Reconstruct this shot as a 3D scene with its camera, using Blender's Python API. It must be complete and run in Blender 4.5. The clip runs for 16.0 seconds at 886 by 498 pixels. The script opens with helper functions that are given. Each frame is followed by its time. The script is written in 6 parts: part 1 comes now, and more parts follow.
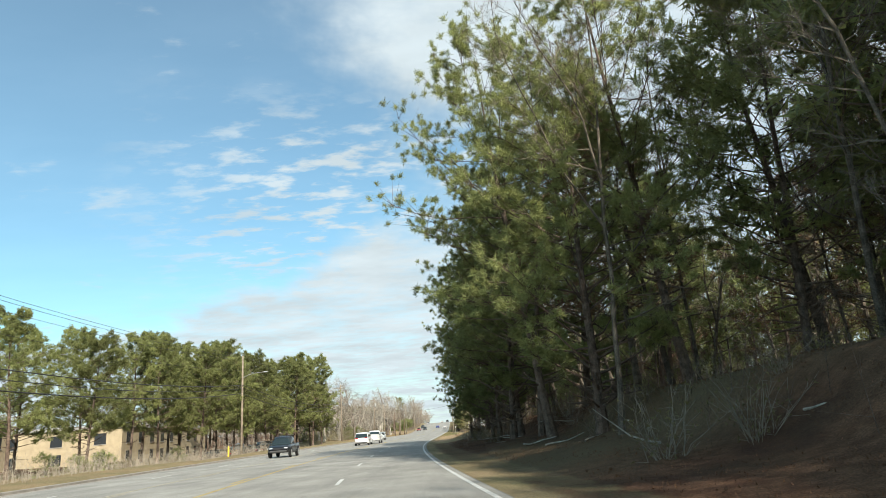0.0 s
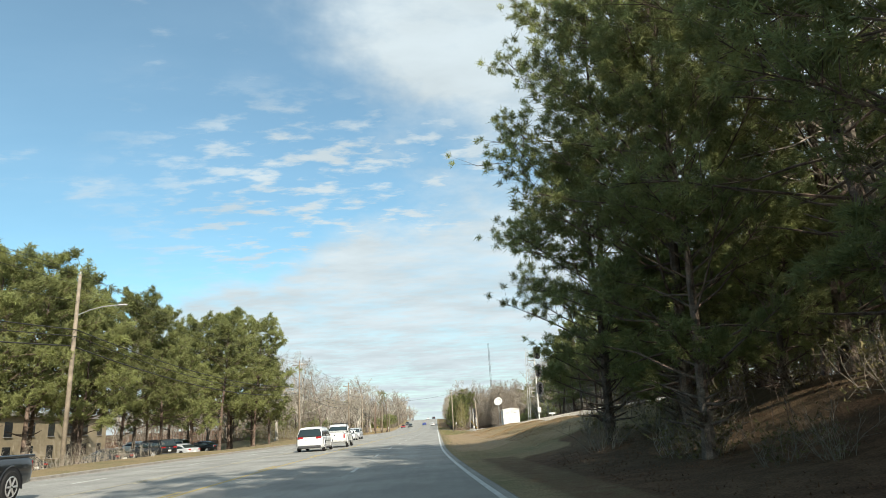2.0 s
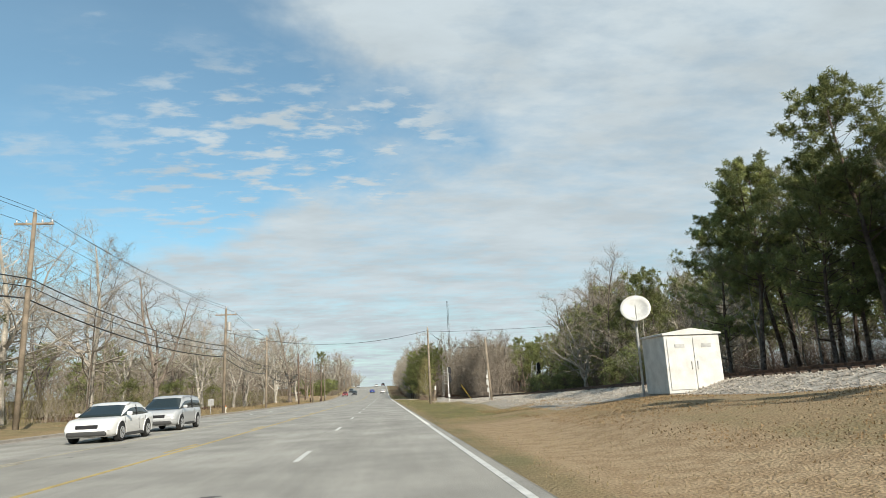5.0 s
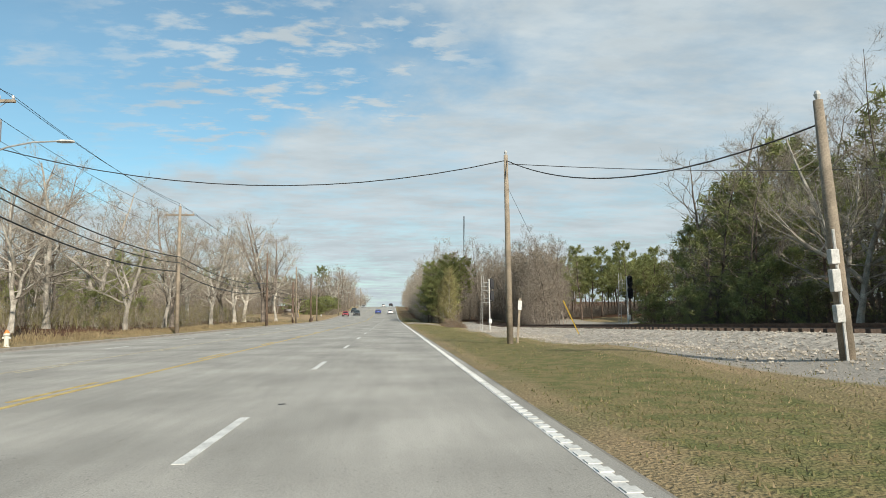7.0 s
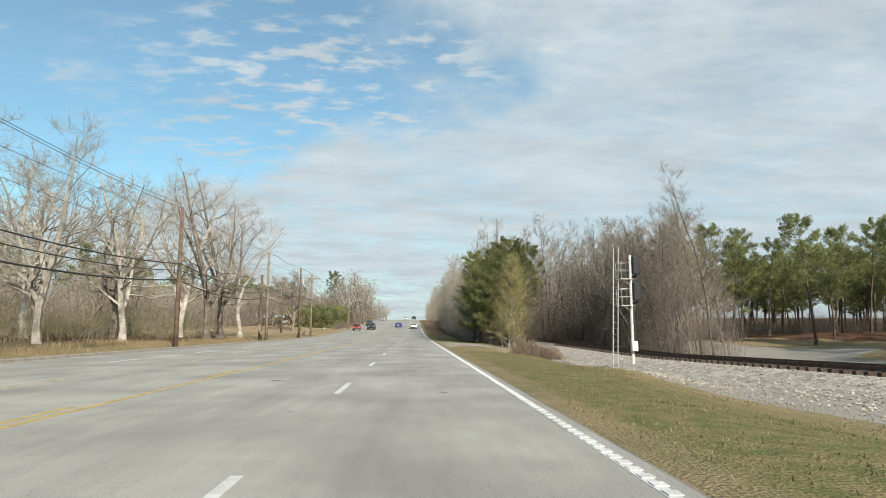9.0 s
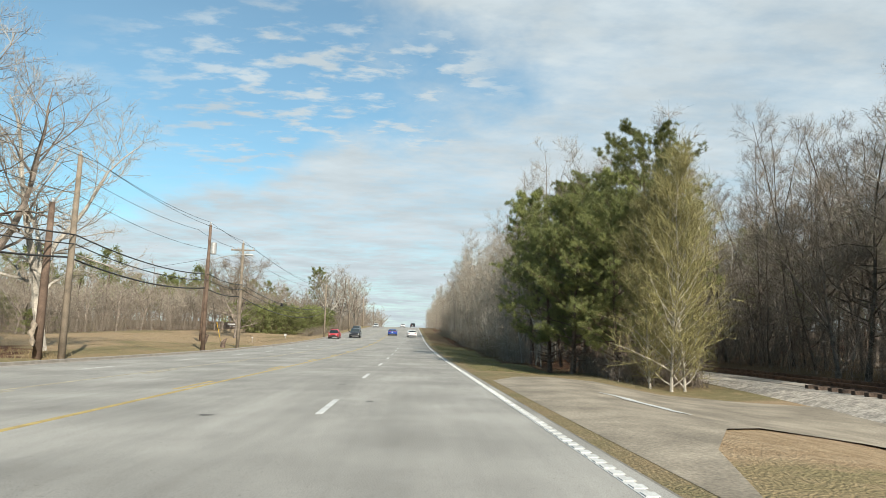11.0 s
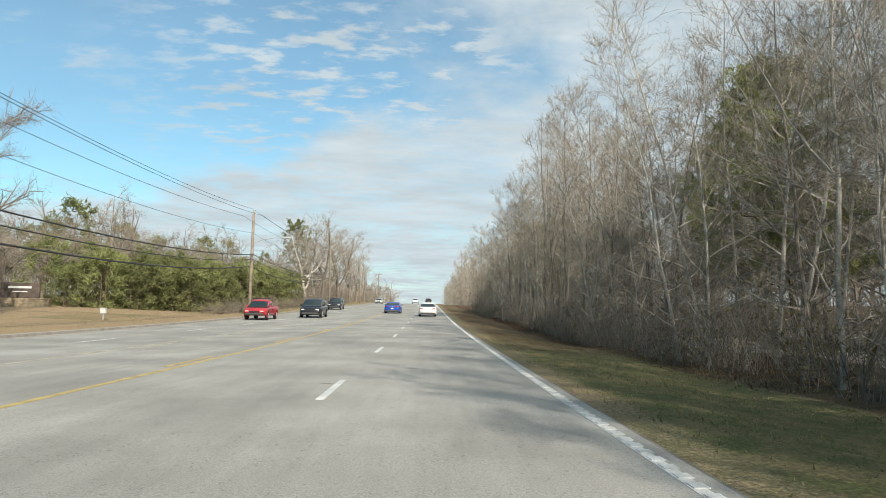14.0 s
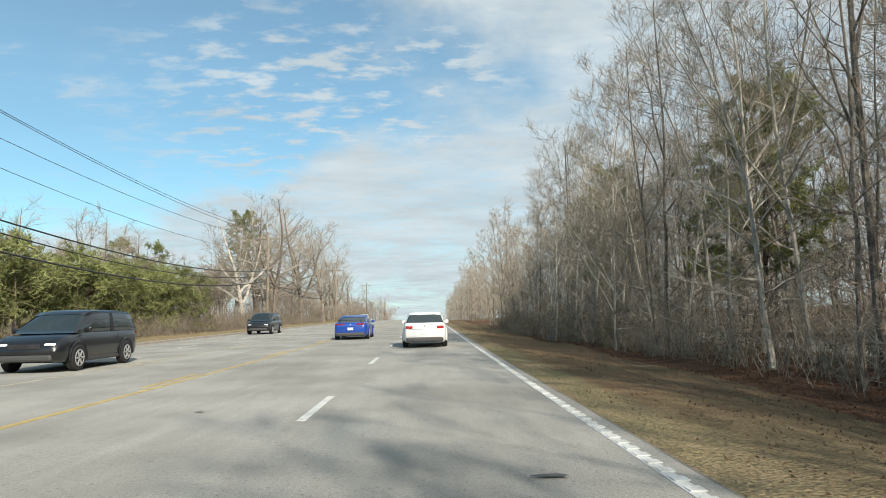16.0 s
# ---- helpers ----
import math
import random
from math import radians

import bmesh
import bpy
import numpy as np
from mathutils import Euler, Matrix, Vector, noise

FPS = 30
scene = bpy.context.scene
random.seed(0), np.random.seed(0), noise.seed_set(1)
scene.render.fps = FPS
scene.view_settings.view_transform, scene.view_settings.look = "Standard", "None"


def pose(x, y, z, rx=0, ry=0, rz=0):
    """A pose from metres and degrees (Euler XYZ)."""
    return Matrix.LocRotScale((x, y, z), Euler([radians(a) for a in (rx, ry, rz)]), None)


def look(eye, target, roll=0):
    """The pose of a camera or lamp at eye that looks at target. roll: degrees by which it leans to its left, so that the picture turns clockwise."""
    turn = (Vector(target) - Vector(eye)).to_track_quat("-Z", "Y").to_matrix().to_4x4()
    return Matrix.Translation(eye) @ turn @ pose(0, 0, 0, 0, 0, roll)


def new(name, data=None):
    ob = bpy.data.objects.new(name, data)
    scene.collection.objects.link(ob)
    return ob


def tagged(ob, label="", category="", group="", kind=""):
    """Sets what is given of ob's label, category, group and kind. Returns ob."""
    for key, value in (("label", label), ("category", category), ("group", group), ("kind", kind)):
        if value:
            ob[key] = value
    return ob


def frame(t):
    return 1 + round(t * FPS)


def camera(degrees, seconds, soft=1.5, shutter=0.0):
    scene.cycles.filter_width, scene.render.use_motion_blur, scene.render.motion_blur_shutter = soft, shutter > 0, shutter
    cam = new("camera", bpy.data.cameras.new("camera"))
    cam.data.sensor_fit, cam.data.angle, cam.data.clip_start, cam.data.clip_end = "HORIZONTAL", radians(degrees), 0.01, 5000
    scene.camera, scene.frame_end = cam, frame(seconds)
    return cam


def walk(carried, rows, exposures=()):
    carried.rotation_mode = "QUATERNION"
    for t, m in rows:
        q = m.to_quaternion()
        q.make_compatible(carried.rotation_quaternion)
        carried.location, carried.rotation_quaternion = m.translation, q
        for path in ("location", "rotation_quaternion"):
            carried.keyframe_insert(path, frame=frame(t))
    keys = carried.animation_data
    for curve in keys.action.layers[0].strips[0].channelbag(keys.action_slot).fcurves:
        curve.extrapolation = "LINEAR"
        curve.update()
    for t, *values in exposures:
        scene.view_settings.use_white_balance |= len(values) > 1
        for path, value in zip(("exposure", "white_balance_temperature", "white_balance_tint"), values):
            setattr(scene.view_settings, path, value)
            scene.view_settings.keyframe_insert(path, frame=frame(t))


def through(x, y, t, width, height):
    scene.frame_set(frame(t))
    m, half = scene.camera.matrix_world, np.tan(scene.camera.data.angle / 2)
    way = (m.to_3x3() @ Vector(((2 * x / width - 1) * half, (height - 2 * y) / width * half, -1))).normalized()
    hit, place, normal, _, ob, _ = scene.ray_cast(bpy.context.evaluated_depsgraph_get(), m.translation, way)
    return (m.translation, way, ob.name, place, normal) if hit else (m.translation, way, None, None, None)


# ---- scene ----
SKY, CLOUD = 0.106, 0.54
EXPOSURES = [(0.0, 0.70, 6550, 8), (2.0, 0.65, 6550, 8), (3.5, 0.50, 6550, 9), (6.5, 0.36, 6550, 9), (8.0, 0.40, 6550, 9), (11.0, 0.50, 6550, 9), (16.0, 0.50, 6550, 9)]
KAPPA, GRADE = 0.0013677, 0.00005579  # the road's bend and sag before BEND
cam = camera(68.95, 16.0, 0.55, 0.0)
walk(cam, [
        (0.0, pose(7.295, -38.689, 1.523, 105.54, 3.92, 1.06)),
        (0.5, pose(5.924, -27.429, 1.468, 105.17, 2.07, 0.73)),
        (1.0, pose(4.94, -16.142, 1.419, 105.19, 1.11, 0.36)),
        (1.5, pose(4.096, -4.873, 1.378, 105.78, 2.44, 1.14)),
        (2.0, pose(3.329, 6.346, 1.344, 105.3, 3.04, -0.55)),
        (2.5, pose(2.61, 17.581, 1.317, 103.18, 5.29, -2.18)),
        (3.0, pose(2.125, 28.838, 1.297, 100.74, 3.85, -4.59)),
        (3.5, pose(1.797, 40.122, 1.284, 100.63, 3.39, -6.58)),
        (4.0, pose(1.718, 51.398, 1.278, 102.57, 2.28, -5.08)),
        (6.5, pose(2.051, 106.335, 1.278, 100.47, 3.16, -5.56)),
        (7.0, pose(1.874, 117.017, 1.278, 95.79, 0.79, -4.54)),
        (7.5, pose(1.76, 127.712, 1.278, 101.4, 0.62, -3.42)),
        (8.0, pose(1.629, 138.405, 1.278, 99.53, 0.56, -3.02)),
        (10.5, pose(1.514, 191.386, 1.278, 96.49, -0.92, -2.44)),
        (11.0, pose(1.545, 201.884, 1.278, 97.97, -0.91, -2.7)),
        (11.5, pose(1.529, 212.376, 1.278, 98.55, -1.5, -0.22)),
        (12.0, pose(1.526, 222.817, 1.278, 96.95, -1.03, 0.41)),
        (12.5, pose(1.518, 233.181, 1.278, 98.32, 0.88, 0.5)),
        (13, pose(1.489, 243.417, 1.280, 97.79, 1.26, -0.01)),
        (13.5, pose(1.474, 253.568, 1.312, 96.63, 0.61, -0.34)),
        (14, pose(1.528, 263.713, 1.383, 96.15, -0.82, -1.34)),
        (14.5, pose(1.565, 273.89, 1.492, 96.62, -0.48, -1.62)),
        (15, pose(1.577, 284.111, 1.640, 97.29, 0.15, -0.49)),
        (15.5, pose(1.647, 294.371, 1.828, 98.07, 0.64, -2.38)),
        (16, pose(1.668, 304.631, 2.056, 97.57, 1.27, -1.23)),
], EXPOSURES)

# ---------------------------------------------------------------- sky and sun
SUN = Vector((0.324, -0.803, 0.500)).normalized()
wd = bpy.data.worlds.new("winter_sky")
scene.world = wd
wd.use_nodes = True
wn, wl = wd.node_tree.nodes, wd.node_tree.links
sky = wn.new("ShaderNodeTexSky")
sky.sky_type = "NISHITA"
sky.sun_disc = False
sky.sun_elevation = math.asin(SUN.z)
sky.sun_rotation = math.atan2(SUN.x, SUN.y)
sky.air_density, sky.dust_density, sky.ozone_density = 1.0, 0.6, 1.5
tcw = wn.new("ShaderNodeTexCoord")
sepw = wn.new("ShaderNodeSeparateXYZ")
wl.new(tcw.outputs["Generated"], sepw.inputs[0])


def wmath(op, a, b=None, c=None):
    n = wn.new("ShaderNodeMath")
    n.operation = op
    for i, q in enumerate((a, b, c)):
        if q is None:
            continue
        if isinstance(q, (int, float)):
            n.inputs[i].default_value = q
        else:
            wl.new(q, n.inputs[i])
    return n.outputs[0]


def wrange(v, a, b, lo=0.0, hi=1.0):
    n = wn.new("ShaderNodeMapRange")
    n.interpolation_type = "SMOOTHSTEP"
    n.inputs[1].default_value, n.inputs[2].default_value, n.inputs[3].default_value, n.inputs[4].default_value = a, b, lo, hi
    wl.new(v, n.inputs[0])
    return n.outputs[0]


dx, dy, dz = sepw.outputs
zz = wmath("MAXIMUM", wmath("ADD", dz, 0.10), 0.04)
flat = wn.new("ShaderNodeCombineXYZ")
wl.new(wmath("DIVIDE", dx, zz), flat.inputs[0])
wl.new(wmath("DIVIDE", dy, zz), flat.inputs[1])


def wnoise(scale, detail, rough, sx=1.0, sy=1.0, off=0.0):
    mp = wn.new("ShaderNodeMapping")
    mp.inputs["Scale"].default_value = (sx, sy, 1)
    mp.inputs["Location"].default_value = (off, off * .7, 0)
    mp.inputs["Rotation"].default_value = (0, 0, -0.35)
    wl.new(flat.outputs[0], mp.inputs[0])
    n = wn.new("ShaderNodeTexNoise")
    n.inputs["Scale"].default_value, n.inputs["Detail"].default_value, n.inputs["Roughness"].default_value = scale, detail, rough
    wl.new(mp.outputs[0], n.inputs["Vector"])
    return n.outputs["Fac"]


side = wmath("DIVIDE", dx, wmath("MAXIMUM", dy, 0.15))
soft, rip, lump = wnoise(1.6, 6, 0.6, 1.0, 0.8, 3.1), wnoise(8.5, 5, 0.58, 0.75, 1.3, 7.7), wnoise(1.9, 3, 0.5, 1.0, 1.0, 4.2)
# the edge of the thin cloud sheet, as a bearing for each height above the horizon
edge = wn.new("ShaderNodeValToRGB")
for k, (h_, b_) in enumerate([(0.0, -0.9), (0.13, -0.75), (0.20, -0.36), (0.29, -0.08), (0.34, 0.04), (0.46, 0.06), (0.58, -0.20), (0.75, -0.40)]):
    el = edge.color_ramp.elements[k] if k < 2 else edge.color_ramp.elements.new(h_)
    el.position = h_
    el.color = (b_ + 1, b_ + 1, b_ + 1, 1)
wl.new(dz, edge.inputs[0])
inside = wmath("ADD", wmath("SUBTRACT", wmath("ADD", side, 1.0), edge.outputs[0]), wmath("MULTIPLY_ADD", soft, 0.7, -0.35))
sheet = wmath("MULTIPLY", wrange(inside, -0.10, 0.16), wrange(wmath("ADD", wmath("MULTIPLY", soft, 0.6), wmath("MULTIPLY", rip, 0.4)), 0.30, 0.66, 0.50, 0.95))
band = wmath("MULTIPLY", wmath("MULTIPLY", wrange(dz, 0.20, 0.27), wrange(dz, 0.52, 0.40)), wmath("MULTIPLY", wrange(side, -0.62, -0.22), wrange(side, 0.25, 0.05)))
puffs = wmath("MULTIPLY", wrange(wmath("ADD", rip, wmath("MULTIPLY_ADD", lump, 0.55, -0.275)), 0.47, 0.66, 0.0, 0.80), band)
stray = wrange(wmath("ADD", wmath("MULTIPLY", rip, 0.5), wmath("MULTIPLY", lump, 0.5)), 0.56, 0.70, 0.0, 0.45)
cover = wmath("ADD", wmath("MAXIMUM", wmath("MAXIMUM", sheet, puffs), stray), 0.15)
shade = wrange(wnoise(2.4, 6, 0.6, .7, 1.2, 1.3), 0.3, 0.7, 0.88, 1.06)
bgs, bgc, mxw = wn.new("ShaderNodeBackground"), wn.new("ShaderNodeBackground"), wn.new("ShaderNodeMixShader")
bgs.inputs["Strength"].default_value = SKY
tone = wn.new("ShaderNodeMix")
tone.data_type, tone.blend_type = "RGBA", "MULTIPLY"
tone.inputs["Factor"].default_value = 1.0
tone.inputs["B"].default_value = (0.76, 1.10, 1.06, 1)
wl.new(sky.outputs[0], tone.inputs["A"])
wl.new(tone.outputs["Result"], bgs.inputs[0])
bgc.inputs[0].default_value = (0.82, 0.94, 1.01, 1)
wl.new(wmath("MULTIPLY", shade, CLOUD), bgc.inputs["Strength"])
wl.new(cover, mxw.inputs[0])
wl.new(bgs.outputs[0], mxw.inputs[1])
wl.new(bgc.outputs[0], mxw.inputs[2])
wl.new(mxw.outputs[0], wn["World Output"].inputs["Surface"])
sun = new("sun", bpy.data.lights.new("sun", "SUN"))
sun.data.energy, sun.data.angle, sun.data.color = 4.7, radians(0.6), (1.0, 0.93, 0.81)
sun.matrix_basis = look((0, 0, 60), Vector((0, 0, 60)) - SUN)

# ---------------------------------------------------------------- materials
def mat(name, base, rough=0.85, vary=0.25, scale=6.0, fine=60.0, bump=0.2, tint=None, metal=0.0, spec=0.3, rnd=0.0, dist=0.02):
    m = bpy.data.materials.new(name)
    m.use_nodes = True
    nt = m.node_tree
    N, L = nt.nodes, nt.links
    bs = N["Principled BSDF"]
    bs.inputs["Roughness"].default_value = rough
    bs.inputs["Metallic"].default_value = metal
    bs.inputs["Specular IOR Level"].default_value = spec
    tc = N.new("ShaderNodeTexCoord")
    a, b = N.new("ShaderNodeTexNoise"), N.new("ShaderNodeTexNoise")
    a.inputs["Scale"].default_value, b.inputs["Scale"].default_value = scale, fine
    a.inputs["Detail"].default_value, b.inputs["Detail"].default_value = 4, 3
    L.new(tc.outputs["Object"], a.inputs["Vector"])
    L.new(tc.outputs["Object"], b.inputs["Vector"])
    mix = N.new("ShaderNodeMix")
    mix.data_type = "RGBA"
    dark = tint or tuple(c * (1 - vary) for c in base)
    lite = tuple(min(1, c * (1 + vary * 0.6)) for c in base)
    mix.inputs["A"].default_value, mix.inputs["B"].default_value = (*dark, 1), (*lite, 1)
    ramp = N.new("ShaderNodeMapRange")
    ramp.inputs["From Min"].default_value, ramp.inputs["From Max"].default_value = 0.35, 0.65
    L.new(a.outputs["Fac"], ramp.inputs["Value"])
    L.new(ramp.outputs["Result"], mix.inputs["Factor"])
    mul = N.new("ShaderNodeMix")
    mul.data_type, mul.blend_type = "RGBA", "MULTIPLY"
    mul.inputs["Factor"].default_value = 1.0
    fr = N.new("ShaderNodeMapRange")
    fr.inputs["From Min"].default_value, fr.inputs["From Max"].default_value = 0.3, 0.7
    fr.inputs["To Min"].default_value, fr.inputs["To Max"].default_value = 1 - vary, 1 + vary * 0.4
    L.new(b.outputs["Fac"], fr.inputs["Value"])
    L.new(mix.outputs["Result"], mul.inputs["A"])
    L.new(fr.outputs["Result"], mul.inputs["B"])
    out = mul.outputs["Result"]
    if rnd:
        oi = N.new("ShaderNodeObjectInfo")
        hv = N.new("ShaderNodeHueSaturation")
        r = N.new("ShaderNodeMapRange")
        r.inputs["To Min"].default_value, r.inputs["To Max"].default_value = 1 - rnd, 1 + rnd
        L.new(oi.outputs["Random"], r.inputs["Value"])
        L.new(r.outputs["Result"], hv.inputs["Value"])
        L.new(out, hv.inputs["Color"])
        out = hv.outputs["Color"]
    L.new(out, bs.inputs["Base Color"])
    if bump:
        bp = N.new("ShaderNodeBump")
        bp.inputs["Strength"].default_value = bump
        bp.inputs["Distance"].default_value = dist
        L.new(b.outputs["Fac"], bp.inputs["Height"])
        L.new(bp.outputs["Normal"], bs.inputs["Normal"])
    return m


def leaf_mat(name, base, vary, through, rnd=0.25):
    """Needles and leaves: light also comes through them."""
    m = mat(name, base, 0.6, vary, 0.6, 9.0, 0.0, rnd=rnd, spec=0.25)
    nt = m.node_tree
    bs, out = nt.nodes["Principled BSDF"], nt.nodes["Material Output"]
    tr = nt.nodes.new("ShaderNodeBsdfTranslucent")
    mx = nt.nodes.new("ShaderNodeMixShader")
    mx.inputs[0].default_value = through
    src = bs.inputs["Base Color"].links[0].from_socket
    nt.links.new(src, tr.inputs["Color"])
    nt.links.new(bs.outputs[0], mx.inputs[1])
    nt.links.new(tr.outputs[0], mx.inputs[2])
    nt.links.new(mx.outputs[0], out.inputs["Surface"])
    return m


def asphalt_mat():
    """Worn pale asphalt: broad stains, streaks along the lanes and a coarse stone grain."""
    m = mat("worn_grey_asphalt", (0.358, 0.346, 0.314), 0.9, 0.16, 0.35, 45.0, 0.35, spec=0.2)
    nt = m.node_tree
    N, L = nt.nodes, nt.links
    bs = N["Principled BSDF"]
    src = bs.inputs["Base Color"].links[0].from_socket
    tc = N.new("ShaderNodeTexCoord")

    def layer(col, scale, stretch, lo, hi, dark, light, detail=4):
        mp = N.new("ShaderNodeMapping")
        mp.inputs["Scale"].default_value = (stretch[0], stretch[1], 1)
        L.new(tc.outputs["Object"], mp.inputs[0])
        n = N.new("ShaderNodeTexNoise")
        n.inputs["Scale"].default_value, n.inputs["Detail"].default_value = scale, detail
        L.new(mp.outputs[0], n.inputs["Vector"])
        r = N.new("ShaderNodeMapRange")
        for i, v in enumerate((lo, hi, dark, light)):
            r.inputs[1 + i].default_value = v
        L.new(n.outputs["Fac"], r.inputs[0])
        x = N.new("ShaderNodeMix")
        x.data_type, x.blend_type = "RGBA", "MULTIPLY"
        x.inputs["Factor"].default_value = 1.0
        L.new(col, x.inputs["A"])
        L.new(r.outputs[0], x.inputs["B"])
        return x.outputs["Result"]

    c = layer(src, 1.1, (1.0, 0.035), 0.32, 0.68, 0.91, 1.05)
    c = layer(c, 4.5, (1.0, 0.12), 0.35, 0.65, 0.95, 1.04)
    c = layer(c, 0.5, (1.0, 0.6), 0.38, 0.6, 0.90, 1.05, 6)
    c = layer(c, 26.0, (1.0, 0.5), 0.62, 0.72, 1.0, 0.72, 2)
    c = layer(c, 90.0, (1.0, 1.0), 0.3, 0.7, 0.82, 1.14, 2)
    L.new(c, bs.inputs["Base Color"])
    return m


def plain(name, base, rough=0.5, metal=0.0, coat=0.0, emit=0.0):
    m = bpy.data.materials.new(name)
    m.use_nodes = True
    bs = m.node_tree.nodes["Principled BSDF"]
    bs.inputs["Base Color"].default_value = (*base, 1)
    bs.inputs["Roughness"].default_value = rough
    bs.inputs["Metallic"].default_value = metal
    bs.inputs["Coat Weight"].default_value = coat
    bs.inputs["Coat Roughness"].default_value = 0.05
    return m


M_ASPHALT = asphalt_mat()
M_SHOULDER = mat("shoulder_asphalt", (0.232, 0.214, 0.184), 0.92, 0.22, 0.8, 50.0, 0.4, spec=0.2)
M_WHITE = mat("road_white_paint", (0.612, 0.612, 0.586), 0.7, 0.2, 3.0, 40.0, 0.15)
M_YELLOWOLD = mat("faded_yellow_paint", (0.427, 0.383, 0.285), 0.75, 0.3, 3.0, 40.0, 0.15)
M_YELLOW = mat("road_yellow_paint", (0.480, 0.356, 0.128), 0.7, 0.22, 3.0, 40.0, 0.15)
M_TAR = mat("dark_crack_sealant", (0.098, 0.094, 0.090), 0.7, 0.3, 8.0, 50.0, 0.1)
M_KERB = mat("kerb_concrete", (0.345, 0.315, 0.277), 0.9, 0.2, 2.0, 40.0, 0.3)
M_BARK = mat("grey_brown_bark", (0.25, 0.21, 0.175), 0.95, 0.4, 3.0, 22.0, 0.6, rnd=0.2, spec=0.1)
M_PALEBARK = mat("pale_grey_bark", (0.42, 0.385, 0.33), 0.95, 0.35, 2.0, 18.0, 0.5, rnd=0.2, spec=0.1)
M_TWIG = mat("bare_twig_bark", (0.262, 0.222, 0.178), 0.95, 0.3, 2.0, 14.0, 0.0, rnd=0.2, spec=0.1)
# darker bark tone for trees on the bank and along the railway
M_DARKBARK = mat("dark_brown_bark", (0.15, 0.125, 0.10), 0.95, 0.45, 3.0, 22.0, 0.6, rnd=0.25, spec=0.1)
M_CANE = mat("red_brown_cane", (0.27, 0.185, 0.12), 0.9, 0.3, 2.0, 14.0, 0.0, spec=0.1)
M_OLIVETWIG = mat("olive_twig_bark", (0.29, 0.26, 0.12), 0.9, 0.3, 2.0, 14.0, 0.0, rnd=0.2, spec=0.1)
M_TWIGPALE = mat("pale_twig_bark", (0.355, 0.31, 0.25), 0.95, 0.3, 2.0, 14.0, 0.0, rnd=0.2, spec=0.1)
M_PINEBARK = mat("pine_bark", (0.17, 0.125, 0.10), 0.95, 0.45, 4.0, 25.0, 0.7, rnd=0.2, spec=0.1)
M_NEEDLE = leaf_mat("pine_needles", (0.285, 0.305, 0.12), 0.35, 0.46)
M_SAPLING = leaf_mat("young_pine_needles", (0.25, 0.27, 0.105), 0.35, 0.35)
M_DEADLEAF = leaf_mat("dry_brown_oak_leaves", (0.20, 0.125, 0.075), 0.4, 0.3)
M_BRUSH = leaf_mat("dry_olive_brush", (0.20, 0.17, 0.075), 0.35, 0.3)
M_DRYGRASS = leaf_mat("dry_grass_blades", (0.375, 0.292, 0.165), 0.3, 0.35, 0.0)
M_GREENGRASS = leaf_mat("thin_green_grass_blades", (0.255, 0.240, 0.105), 0.35, 0.35, 0.0)
M_STRAW = leaf_mat("red_brown_straw", (0.33, 0.22, 0.115), 0.4, 0.2, 0.0)
M_LITTER = leaf_mat("red_brown_leaf_litter", (0.17, 0.09, 0.05), 0.45, 0.15, 0.0)
M_BALLAST = mat("pale_grey_ballast", (0.44, 0.395, 0.335), 0.95, 0.35, 3.0, 12.0, 0.5)
M_POLE = mat("weathered_pole_wood", (0.285, 0.236, 0.180), 0.9, 0.3, 2.0, 30.0, 0.4, rnd=0.2)
M_POLEDARK = mat("dark_creosote_pole_wood", (0.17, 0.12, 0.09), 0.9, 0.35, 2.0, 30.0, 0.4)
M_WIRE = plain("black_cable", (0.03, 0.03, 0.03), 0.6)
M_GALV = mat("galvanised_steel", (0.425, 0.425, 0.416), 0.55, 0.2, 6.0, 40.0, 0.1, metal=0.3)
M_SILVER = mat("silver_painted_steel", (0.510, 0.501, 0.476), 0.5, 0.2, 5.0, 40.0, 0.1)
M_CERAMIC = plain("grey_porcelain", (0.45, 0.45, 0.44), 0.3)
M_BLACK = mat("matt_black_paint", (0.025, 0.025, 0.028), 0.6, 0.25, 4.0, 40.0, 0.1)
M_SHED = mat("dirty_white_metal", (0.612, 0.603, 0.578), 0.6, 0.14, 2.5, 30.0, 0.1)
M_RAIL = mat("rusty_rail_steel", (0.13, 0.075, 0.05), 0.7, 0.4, 5.0, 40.0, 0.2)
M_TIE = mat("oily_timber_tie", (0.09, 0.065, 0.05), 0.95, 0.4, 4.0, 30.0, 0.5, rnd=0.25)
M_STUCCO = mat("tan_stucco", (0.413, 0.338, 0.225), 0.9, 0.12, 1.2, 30.0, 0.2)
M_ROOFG = mat("pale_roof_metal", (0.338, 0.323, 0.300), 0.7, 0.15, 1.5, 20.0, 0.1)
M_DARKWIN = plain("dark_window_glass", (0.03, 0.035, 0.04), 0.08)
M_STONE = mat("buff_ledge_stone", (0.360, 0.285, 0.195), 0.9, 0.3, 3.0, 25.0, 0.4)
M_BROWNB = mat("brown_painted_board", (0.10, 0.075, 0.06), 0.7, 0.2, 4.0, 30.0, 0.1)
M_TYRE = mat("tyre_rubber", (0.025, 0.025, 0.025), 0.85, 0.2, 10.0, 60.0, 0.2)
M_RIM = plain("silver_alloy_rim", (0.5, 0.5, 0.5), 0.35, 0.7)
M_GLASS = plain("tinted_car_glass", (0.02, 0.03, 0.032), 0.05, 0.0, 0.3)
M_CHROME = plain("dark_grey_plastic", (0.045, 0.045, 0.045), 0.6)
